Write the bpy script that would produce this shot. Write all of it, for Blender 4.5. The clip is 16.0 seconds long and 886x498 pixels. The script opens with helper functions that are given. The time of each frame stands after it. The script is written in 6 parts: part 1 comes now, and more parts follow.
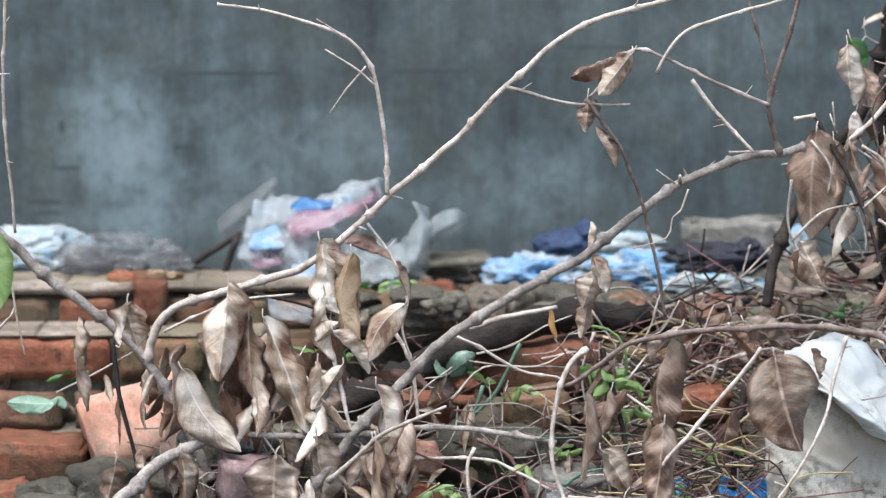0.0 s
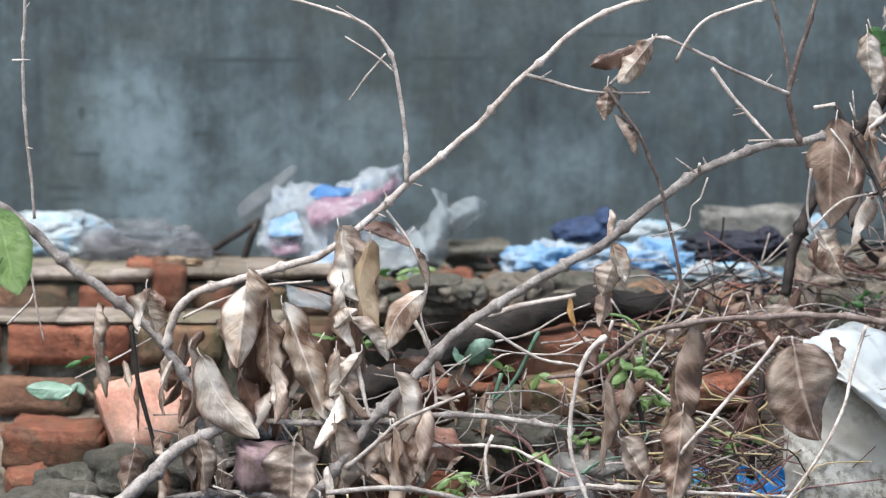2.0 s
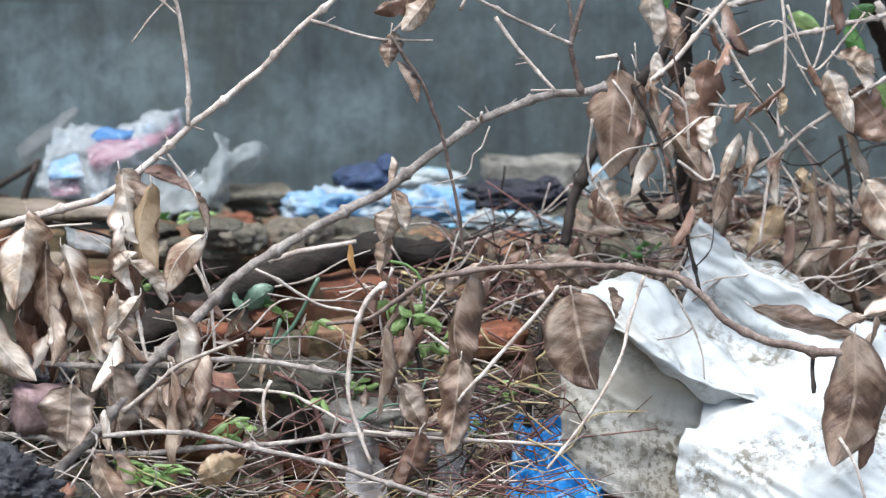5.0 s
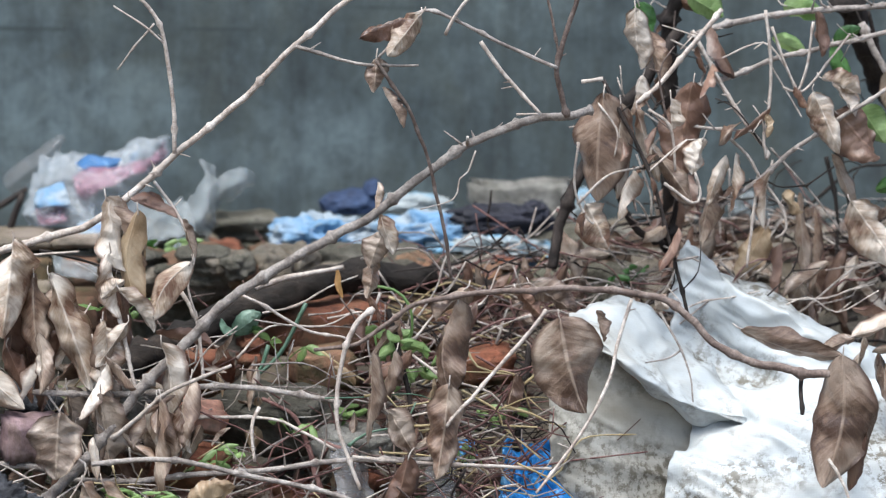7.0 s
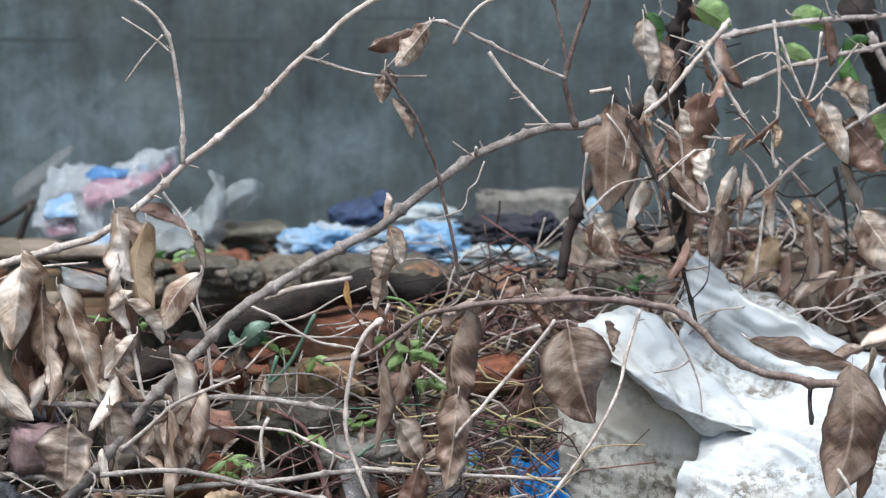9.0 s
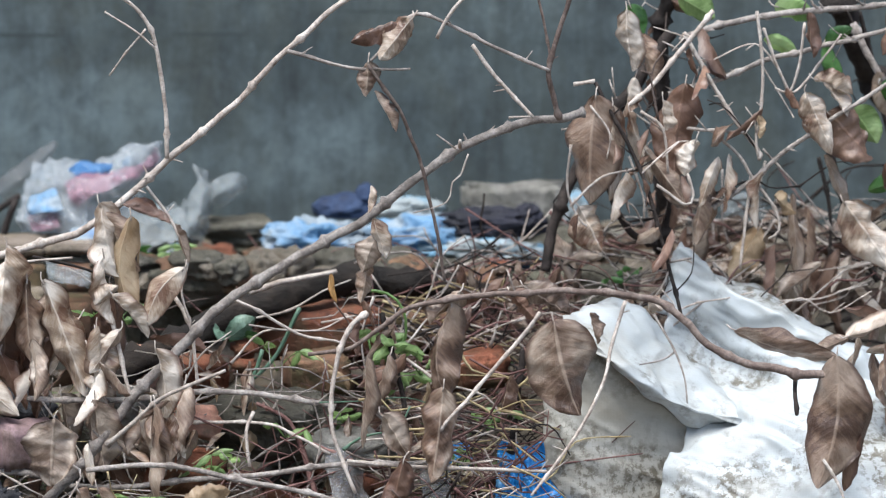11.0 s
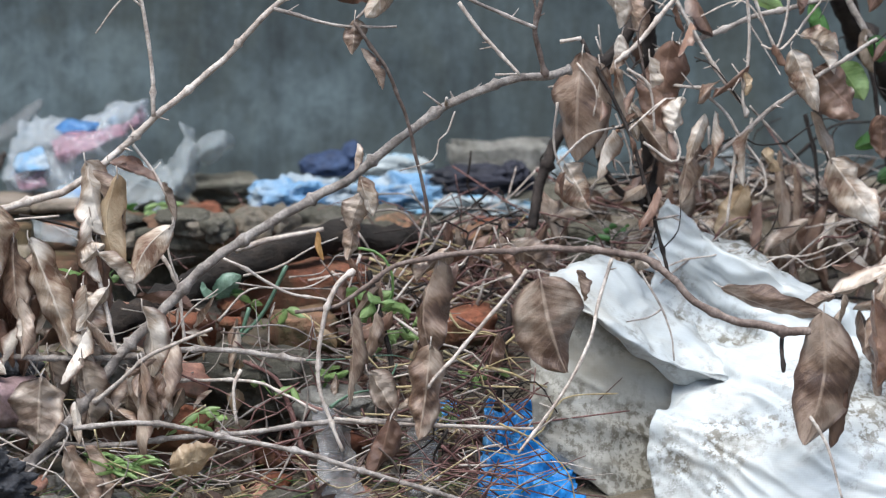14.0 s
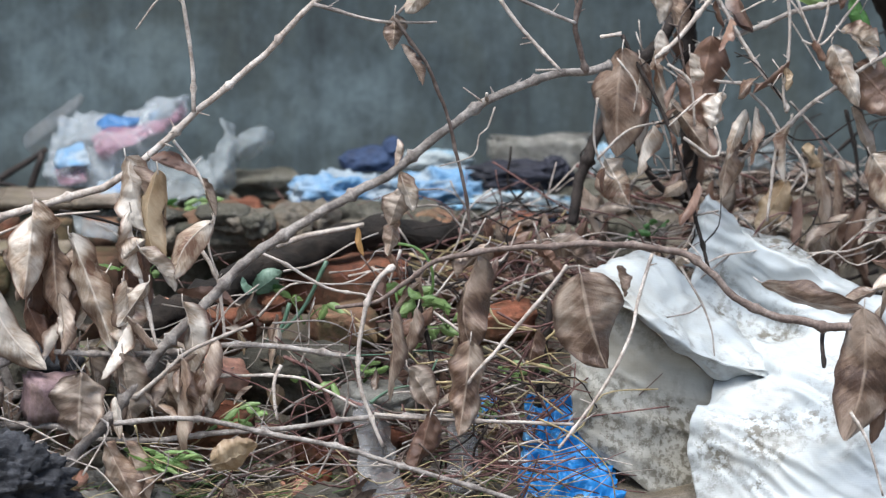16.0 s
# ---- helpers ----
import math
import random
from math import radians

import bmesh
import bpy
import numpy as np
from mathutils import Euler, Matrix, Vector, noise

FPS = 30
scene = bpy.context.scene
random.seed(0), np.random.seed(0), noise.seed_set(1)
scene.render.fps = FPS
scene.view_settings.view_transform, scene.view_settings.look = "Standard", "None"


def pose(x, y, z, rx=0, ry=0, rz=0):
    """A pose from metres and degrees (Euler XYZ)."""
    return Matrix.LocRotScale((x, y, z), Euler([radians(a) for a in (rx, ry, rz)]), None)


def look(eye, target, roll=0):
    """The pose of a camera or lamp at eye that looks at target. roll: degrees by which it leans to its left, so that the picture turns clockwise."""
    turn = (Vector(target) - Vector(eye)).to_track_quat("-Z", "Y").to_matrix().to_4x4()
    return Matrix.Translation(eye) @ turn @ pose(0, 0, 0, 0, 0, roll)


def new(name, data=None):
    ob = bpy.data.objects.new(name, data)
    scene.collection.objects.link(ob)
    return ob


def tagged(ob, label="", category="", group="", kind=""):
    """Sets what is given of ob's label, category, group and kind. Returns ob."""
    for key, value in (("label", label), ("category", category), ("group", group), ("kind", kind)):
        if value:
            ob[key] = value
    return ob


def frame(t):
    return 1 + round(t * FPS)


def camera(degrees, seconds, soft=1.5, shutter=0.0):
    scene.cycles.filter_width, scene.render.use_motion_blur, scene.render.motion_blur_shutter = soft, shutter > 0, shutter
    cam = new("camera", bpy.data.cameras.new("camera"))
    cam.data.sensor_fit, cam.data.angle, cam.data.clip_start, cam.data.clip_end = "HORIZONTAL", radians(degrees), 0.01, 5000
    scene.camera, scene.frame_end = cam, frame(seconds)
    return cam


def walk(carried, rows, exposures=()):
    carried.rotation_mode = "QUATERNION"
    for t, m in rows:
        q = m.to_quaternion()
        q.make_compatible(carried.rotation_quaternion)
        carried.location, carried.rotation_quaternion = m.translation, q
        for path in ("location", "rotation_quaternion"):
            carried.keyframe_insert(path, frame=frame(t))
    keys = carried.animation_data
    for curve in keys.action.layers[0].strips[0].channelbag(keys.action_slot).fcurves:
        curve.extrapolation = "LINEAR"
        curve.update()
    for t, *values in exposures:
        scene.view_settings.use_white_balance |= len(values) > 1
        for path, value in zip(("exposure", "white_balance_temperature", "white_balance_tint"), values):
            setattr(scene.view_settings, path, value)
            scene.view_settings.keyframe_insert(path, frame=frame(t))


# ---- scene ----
cam = camera(14.0, 16.0, soft=1.2, shutter=0.5)
cam.data.dof.use_dof, cam.data.dof.focus_distance, cam.data.dof.aperture_fstop = True, 4.92, 3.2
EYE, TILT = 1.3, -7.0
# seconds, tilt from straight down, lean, turn: the camera stands and pans by hand
ROWS = [
    (0.0, 83.000, 0.000, 0.000),
    (0.5, 82.796, 0.134, 0.221),
    (1.0, 82.464, -0.152, 0.296),
    (1.5, 82.599, -0.162, 0.228),
    (2.0, 82.801, -0.186, 0.328),
    (2.5, 82.581, -0.449, 0.133),
    (3.0, 82.643, -0.445, -0.086),
    (3.5, 82.379, -0.651, -0.782),
    (4.0, 82.454, -0.690, -1.287),
    (4.5, 82.323, -0.753, -1.804),
    (5.0, 81.995, -1.518, -3.008),
    (5.2, 82.008, -1.390, -3.113),
    (7.5, 82.467, -1.010, -3.261),
    (8.0, 82.493, -1.002, -3.193),
    (10.3, 82.620, -0.693, -3.302),
    (10.5, 82.558, -0.622, -3.375),
    (11.0, 82.450, -0.632, -3.441),
    (11.5, 82.305, -0.545, -3.389),
    (12.0, 82.189, -0.656, -3.547),
    (12.5, 82.080, -0.663, -3.610),
    (13.0, 81.940, -0.596, -3.664),
    (13.5, 81.800, -0.595, -3.688),
    (14.0, 81.779, -0.562, -3.663),
    (14.5, 81.819, -0.594, -3.424),
    (15.0, 81.608, -0.585, -3.286),
    (15.5, 81.630, -0.513, -3.230),
    (16.0, 81.702, -0.478, -3.031),
]
walk(cam, [(t, pose(0, 0, EYE, rx, ry, rz)) for t, rx, ry, rz in ROWS], [(0.0, 1.0, 6110, 6), (3.5, 1.03, 6110, 6), (5.0, 1.05, 6110, 6), (7.5, 0.79, 6110, 6), (16.0, 0.76, 6110, 6)])

# ---- light ----
world = bpy.data.worlds.new("sky")
scene.world = world
world.use_nodes = True
wn = world.node_tree.nodes
sky = wn.new("ShaderNodeTexSky")
sky.sky_type, sky.sun_disc = "NISHITA", False
SUN_UP, SUN_ROUND = 68.0, 212.0
sky.sun_elevation, sky.sun_rotation = radians(SUN_UP), radians(SUN_ROUND)
sky.air_density, sky.dust_density = 1.0, 3.0
world.node_tree.links.new(sky.outputs[0], wn["Background"].inputs[0])
wn["Background"].inputs[1].default_value = 0.145
sun = new("sun", bpy.data.lights.new("sun", "SUN"))
sun.data.energy, sun.data.angle, sun.data.color = 3.5, radians(45), (1.0, 0.985, 0.96)
sx, sy = math.sin(radians(SUN_ROUND)), math.cos(radians(SUN_ROUND))
sun.matrix_world = look((sx * 5, sy * 5, 5 * math.tan(radians(SUN_UP))), (0, 0, 0))

# ---- helpers of this place ----
RND = random.Random(7)
FOCAL = 784 / math.tan(radians(7))
FWD = Vector((0, math.cos(radians(TILT)), math.sin(radians(TILT))))
UPW = Vector((0, -math.sin(radians(TILT)), math.cos(radians(TILT))))


def S(u, v, y):
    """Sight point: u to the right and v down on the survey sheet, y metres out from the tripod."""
    d = FWD + Vector(((u - 784) / FOCAL, 0, 0)) + UPW * ((441 - v) / FOCAL)
    return Vector((0, 0, EYE)) + d * (y / d.y)


BASE, LINES, BACK = {}, {}, {}


def thing(name, label, category, at=(0, 0, 0), group="", kind=""):
    ob = tagged(new(name), label, category, group, kind)
    ob.location = at
    BASE[ob] = Vector(at)
    return ob


def finish(bm, name, mat, smooth=True):
    me = bpy.data.meshes.new(name)
    bm.normal_update()
    bm.to_mesh(me)
    bm.free()
    for m in mat if isinstance(mat, (list, tuple)) else (mat,):
        me.materials.append(m)
    if smooth:
        me.shade_smooth()
    return me


def part(name, bm, mat, parent, label="", smooth=True):
    """One mesh under a thing, built in world places."""
    bmesh.ops.translate(bm, verts=bm.verts, vec=-BASE[parent])
    ob = new(name, finish(bm, name, mat, smooth))
    ob.parent = parent
    BASE[ob] = BASE[parent]
    return tagged(ob, label)


def solid(name, bm, mat, label, category, group="", kind="", smooth=True, at=None):
    """One mesh that is a thing by itself."""
    if at is not None:
        bmesh.ops.translate(bm, verts=bm.verts, vec=-Vector(at))
    ob = tagged(new(name, finish(bm, name, mat, smooth)), label, category, group, kind)
    if at is not None:
        ob.location = at
    BASE[ob] = Vector(at) if at is not None else Vector()
    return ob


def nz(p, s, k=0.0):
    return noise.noise(Vector((p[0] * s + k, p[1] * s - k, p[2] * s + 2 * k)))


def spline(pts, step):
    """Smooth line through the points, in even steps."""
    if len(pts) == 2:
        n = max(2, int((pts[1] - pts[0]).length / step))
        return [pts[0].lerp(pts[1], i / n) for i in range(n + 1)]
    q = [2 * pts[0] - pts[1], *pts, 2 * pts[-1] - pts[-2]]
    out = []
    for a, b, c, d in zip(q, q[1:], q[2:], q[3:]):
        n = max(1, int((c - b).length / step))
        for i in range(n):
            t = i / n
            out.append(0.5 * (2 * b + (c - a) * t + (2 * a - 5 * b + 4 * c - d) * t * t + (3 * b - a - 3 * c + d) * t ** 3))
    return out + [pts[-1]]


def even(pts, n):
    """n + 1 points along the smooth line through pts."""
    q = [2 * pts[0] - pts[1], *pts, 2 * pts[-1] - pts[-2]]
    out = []
    for i in range(n + 1):
        f = i / n * (len(pts) - 1)
        j = min(int(f), len(pts) - 2)
        t = f - j
        a, b, c, d = q[j:j + 4]
        out.append(0.5 * (2 * b + (c - a) * t + (2 * a - 5 * b + 4 * c - d) * t * t + (3 * b - a - 3 * c + d) * t ** 3))
    return out


def tube(bm, pts, r0, r1, seg=8, step=0.012, knots=0.0, rough=0.12, k=0.0):
    """A tapered, slightly crooked stem with swollen nodes."""
    line = spline(pts, step)
    n, rings = len(line), []
    side = Vector((0.3, -0.8, 0.5))
    for i, p in enumerate(line):
        d = (line[min(i + 1, n - 1)] - line[max(i - 1, 0)]).normalized()
        a = d.cross(side).normalized()
        b = d.cross(a)
        t = i / (n - 1)
        r = r0 + (r1 - r0) * t
        if knots:
            r *= 0.9 + 0.62 * max(0, math.cos(i * step / knots * 6.283 + k + 1.5 * nz(p, 9, k))) ** 30
        q = p + (a * nz(p, 28, k) + b * nz(p, 28, k + 9)) * r * 0.5 + (a * nz(p, 10, k + 4) + b * nz(p, 10, k + 13)) * min(r, 0.004) * 0.7
        ring = []
        for j in range(seg):
            w = 6.2832 * j / seg
            e = a * math.cos(w) + b * math.sin(w)
            ring.append(bm.verts.new(q + e * r * (1 + rough * nz(q + e * r, 160, k))))
        rings.append(ring)
    for g, h in zip(rings, rings[1:]):
        for j in range(seg):
            bm.faces.new((g[j], g[(j + 1) % seg], h[(j + 1) % seg], h[j]))
    bm.faces.new(rings[0][::-1])
    bm.faces.new(rings[-1])
    return line


def stem(name, parent, mat, r0, r1, y0, y1, *uv, knots=0.09, seg=9, label="", buds=0):
    """A branch or twig along survey points; radii in mm."""
    n = len(uv) - 1
    y0, y1 = y0 + BACK.get(parent, 0.0), y1 + BACK.get(parent, 0.0)
    bm = bmesh.new()
    pts = [S(u, v, y0 + (y1 - y0) * i / n) for i, (u, v) in enumerate(uv)]
    k = uv[0][0] * 0.37 + uv[0][1] * 0.11
    shrink = 0.84 if r0 > 5 else 0.9
    line = tube(bm, pts, r0 * shrink / 1000, r1 * shrink / 1000, seg, 0.006 if r0 > 4 else 0.008, knots, 0.2, k)
    LINES.setdefault(parent, []).append(line)
    rr = random.Random(int(k * 10))
    for _ in range(buds):
        p = line[rr.randrange(2, len(line) - 2)]
        d = Vector((rr.uniform(-1, 1), rr.uniform(-0.6, 0.3), rr.uniform(-0.2, 1))).normalized()
        tube(bm, [p, p + d * rr.uniform(0.008, 0.022)], r1 / 1000 * 0.5, 0.0006, 5, 0.004)
    return part(name, bm, mat, parent, label)


def blade(bm, base, tip, width, roll, curl, cup, k, nu=26, nv=10, wave=1.0, bow=0.0):
    """One dry leaf from base to tip: a pointed blade, folded along its midrib, its margins rolled and waved; u, v kept as its uv."""
    uvl = bm.loops.layers.uv.verify()
    ax = tip - base
    L = ax.length
    ax.normalize()
    s = ax.cross(Vector((0, 1, 0)))
    s = (s if s.length > 0.05 else ax.cross(Vector((1, 0, 0)))).normalized()
    across = s.copy()
    s = Matrix.Rotation(roll + 0.7 * wave * noise.noise(Vector((k, 4.1, 9.3))), 3, ax) @ s
    nrm = s.cross(ax)
    fold = [0.7 * cup * (1.1 + 1.3 * noise.noise(Vector((k * 1.3, 3.3 * e, 2.0)))) for e in (0, 1)]
    sway = bow + 0.08 * wave * noise.noise(Vector((k, 8.8, 1.1)))
    spin = 1.5 * wave * noise.noise(Vector((k, 2.2, 6.1)))
    grid = []
    for i in range(nu + 1):
        t = i / nu
        w = width * 0.5 * ((t + 0.004) ** 0.6 * (1.004 - t) ** 0.75 / 0.392 + 0.015)
        twist = spin * (t - 0.3) + 0.8 * wave * noise.noise(Vector((t * 1.4, k * 2, 7))) * t
        sd = s * math.cos(twist) + nrm * math.sin(twist)
        nd = nrm * math.cos(twist) - s * math.sin(twist)
        mid = base + ax * (L * t) + across * (sway * L * math.sin(math.pi * t))
        mid += nrm * (curl * L * (t * t - 0.6 * t) + 0.05 * L * wave * noise.noise(Vector((t * 1.8 + k, 0.5, k * 3))))
        row = []
        for j in range(nv + 1):
            f = j / nv * 2 - 1
            a = abs(f)
            e = 0 if f < 0 else 1
            # each half lies at its own angle to the midrib; the rim rolls up or under
            ang = fold[e] * (1 + 0.7 * noise.noise(Vector((t * 2.0, k + e * 4, 5)))) + 0.25 * wave * noise.noise(Vector((t * 4.5, k + e * 6, 2)))
            rim = max(0.0, a - 0.55) / 0.45
            turn = (0.6 + 2.4 * noise.noise(Vector((t * 3.2, k + e * 9, 4)))) * wave
            x = a * w * math.cos(ang) - 0.16 * w * rim * rim * min(1.4, abs(turn))
            x *= 1 + 0.07 * wave * noise.noise(Vector((t * 9, e * 7 + k, k)))
            h = a * w * math.sin(ang) + 0.3 * w * rim * rim * turn
            h += 0.06 * width * wave * noise.noise(Vector((t * 8, f * 3 + k, 1))) + 0.03 * width * wave * noise.noise(Vector((t * 19, f * 6 + k, 3)))
            if nu > 20:
                h += 0.012 * width * math.sin((t - 0.3 * a) * 50 + 3 * nz((t, k, 0), 4)) * min(1, 3 * a)
            row.append((bm.verts.new(mid + sd * (x if f > 0 else -x) + nd * h), (t, j / nv)))
        grid.append(row)
    for g, h in zip(grid, grid[1:]):
        for j in range(nv):
            c = (g[j], h[j], h[j + 1], g[j + 1])
            face = bm.faces.new([v for v, _ in c])
            for loop, (_, uv) in zip(face.loops, c):
                loop[uvl].uv = uv


def leaf(parent, mat, u0, v0, u1, v1, w, y, roll=0.0, curl=0.1, cup=0.9, dy=0.0, name="leaf", label="", wave=1.3, bow=0.0):
    """A leaf hung at u0, v0 with its tip at u1, v1; w wide on the sheet."""
    bm = bmesh.new()
    k = (u0 * 0.713 + v0 * 0.291) % 50
    y += BACK.get(parent, 0.0)
    base, tip = S(u0, v0, y), S(u1, v1, y + dy)
    blade(bm, base, tip, w * 0.0008, roll, curl, cup, k, wave=wave, bow=bow)
    ob = part(name, bm, mat, parent, label)
    if w > 44:
        back = (base - tip).normalized()
        bm = bmesh.new()
        bend = Vector((noise.noise(Vector((k, 1, 2))), 0.2, 0.5)) * 0.02
        tube(bm, [base - back * 0.006, base + back * 0.004, base + back * 0.007 + bend * 0.5], 0.0011, 0.0009, 6, 0.004)
        part("stalk", bm, PALE, ob)
    return ob


def sheet(rows, n=26, crease=0.006, fine=60.0, k=0.0, thick=0.0006, sharp=1.0):
    """Thin crumpled sheet over a net of survey points; rows of equal length."""
    cols = [even([S(*p) for p in r], n) for r in rows]
    full = [even([c[i] for c in cols], n) for i in range(n + 1)]
    bm = bmesh.new()
    top, under = [], []
    for i in range(n + 1):
        row, low = [], []
        for j in range(n + 1):
            p = full[i][j]
            a = full[min(i + 1, n)][j] - full[max(i - 1, 0)][j]
            b = full[i][min(j + 1, n)] - full[i][max(j - 1, 0)]
            m = a.cross(b)
            m = m.normalized() if m.length > 1e-9 else Vector((0, -1, 0))
            if m.y > 0:
                m = -m
            drag = Vector((p.x + 0.5 * p.z, p.y, 0.35 * p.z - 0.2 * p.x))
            h = crease * ((0.5 - 1.8 * abs(nz(drag, fine * 0.5, k + 6))) * 0.7 + (0.6 - 2.0 * abs(nz(p, fine * 0.22, k))) + sharp * 0.45 * (0.4 - 1.6 * abs(nz(p, fine * 0.55, k + 3))) + 0.12 * nz(p, fine * 2, k))
            e = Vector((nz(p, 22, k), nz(p, 22, k + 4), nz(p, 22, k + 8))) * crease * 0.7
            row.append(bm.verts.new(p + m * h + e))
            low.append(bm.verts.new(p + m * (h - thick) + e))
        top.append(row)
        under.append(low)
    for g, h, q, r in zip(top, top[1:], under, under[1:]):
        for j in range(n):
            bm.faces.new((g[j], g[j + 1], h[j + 1], h[j]))
            bm.faces.new((q[j], r[j], r[j + 1], q[j + 1]))
    rim = top[0] + [r[-1] for r in top[1:]] + top[-1][-2::-1] + [r[0] for r in top[-2:0:-1]]
    low = under[0] + [r[-1] for r in under[1:]] + under[-1][-2::-1] + [r[0] for r in under[-2:0:-1]]
    for j in range(len(rim)):
        i = (j + 1) % len(rim)
        bm.faces.new((rim[j], low[j], low[i], rim[i]))
    bmesh.ops.recalc_face_normals(bm, faces=bm.faces[:])
    return bm


def lump(bm, at, size, k, crease=0.25, sub=5, freq=1.6, flat=0.55):
    """A crumpled, slack body that sits on its flattened underside."""
    made = bmesh.ops.create_icosphere(bm, subdivisions=sub, radius=1.0)["verts"]
    for v in made:
        d = v.co.normalized()
        r = 1 + crease * ((0.6 - 2.4 * abs(nz(d, freq, k))) + 0.7 * (0.4 - 2 * abs(nz(d, freq * 2.3, k + 2))) + 0.4 * (0.4 - 2 * abs(nz(d, freq * 5.1, k + 5))))
        p = d * r
        v.co = Vector((p.x * size[0], p.y * size[1], max(p.z, -flat) * size[2])) + Vector(at)


def block(bm, at, size, turn=(0, 0, 0), k=0.0, wear=0.004, cuts=3, bevel=0.004):
    """A worn brick or stone: bevelled, chipped box, size in metres."""
    bmesh.ops.create_cube(bm, size=1.0)
    for v in bm.verts:
        v.co = Vector((v.co.x * size[0], v.co.y * size[1], v.co.z * size[2]))
    bmesh.ops.bevel(bm, geom=bm.edges[:], offset=bevel, segments=2, affect="EDGES")
    if cuts:
        long = [e for e in bm.edges if e.calc_length() > 0.02]
        bmesh.ops.subdivide_edges(bm, edges=long, cuts=cuts, use_grid_fill=True)
    m = Matrix.LocRotScale(at, Euler([radians(a) for a in turn]), None)
    for v in bm.verts:
        p = v.co.copy()
        d = p.normalized()
        v.co = m @ (p - d * wear * (0.6 + 1.6 * max(0, nz(p, 45, k))) + d * wear * 0.6 * nz(p, 130, k + 3))


def rock(bm, at, size, k, square=5.0, rough=0.16):
    """A broken lump of stone: between a ball and a box, knocked and pitted."""
    made = bmesh.ops.create_icosphere(bm, subdivisions=4, radius=1.0)["verts"]
    turn = Euler((nz((k, 1, 2), 3.3), nz((k, 5, 2), 3.3), nz((k, 2, 7), 3.3) * 2)).to_matrix()
    for v in made:
        d = v.co.normalized()
        r = (abs(d.x) ** square + abs(d.y) ** square + abs(d.z) ** square) ** (-1 / square)
        r *= 1 + rough * (nz(d, 1.3, k) + 0.6 * nz(d, 3, k + 1) + 0.35 * nz(d, 7, k + 2) + 0.2 * nz(d, 16, k))
        p = turn @ (d * r)
        v.co = Vector((p.x * size[0], p.y * size[1], p.z * size[2])) * 0.5 + Vector(at)


def shoots(parent, mats, leaf_mats, count, leaves, seed, area=None):
    """Side shoots and small crumpled leaves along the stems already built."""
    r = random.Random(seed)
    pts = [p for line in LINES[parent] for p in line[2:]]
    if area:
        pts = [p for p in pts if area[0] < p.x < area[1]]
    for _ in range(count):
        p = r.choice(pts)
        d = Vector((r.gauss(0, 1), r.gauss(0, 0.4), r.gauss(0.3, 0.8))).normalized() * r.uniform(0.03, 0.11)
        bm = bmesh.new()
        w = r.uniform(0.0012, 0.0022)
        mid = p + d * 0.5 + Vector((r.gauss(0, 0.3), 0, r.gauss(0, 0.3))) * d.length * 0.5
        tube(bm, [p, mid, p + d], w, w * 0.6, 6, 0.012, 0.03, 0.2, r.random())
        if r.random() < 0.5:
            e = Vector((r.gauss(0, 1), r.gauss(0, 0.4), r.gauss(0, 0.8))).normalized() * r.uniform(0.015, 0.04)
            tube(bm, [mid, mid + e], w * 0.7, w * 0.5, 5, 0.01)
        part("twig", bm, r.choice(mats), parent)
    for _ in range(leaves):
        p = r.choice(pts)
        L = r.uniform(0.03, 0.085)
        d = Vector((r.gauss(0, 0.5), r.gauss(0, 0.3), -r.uniform(0.3, 1.2))).normalized() * L
        bm = bmesh.new()
        q = p + Vector((r.gauss(0, 0.01), -0.01, 0))
        blade(bm, q, q + d, L * r.uniform(0.35, 0.55), r.uniform(-1.2, 1.2), r.uniform(-0.1, 0.25), r.uniform(0.8, 1.6), r.uniform(0, 50), 10, 6, 1.3)
        part("leaf", bm, r.choice(leaf_mats), parent)


def cluster(parent, mats, u0, v0, u1, v1, y0, y1, count, size, seed, droop=1.0):
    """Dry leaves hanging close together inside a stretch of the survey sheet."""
    r = random.Random(seed)
    for _ in range(count):
        u, v, L = r.uniform(u0, u1), r.uniform(v0, v1), r.uniform(*size)
        a = r.gauss(1.57, 0.5) if r.random() < droop else r.uniform(0, 6.28)
        leaf(parent, r.choice(mats), u, v, u + math.cos(a) * L, v + math.sin(a) * L, L * r.uniform(0.32, 0.5), r.uniform(y0, y1), r.uniform(-1.2, 1.2), r.uniform(-0.05, 0.25), r.uniform(0.7, 1.6), r.uniform(-0.03, 0.02), wave=1.2)


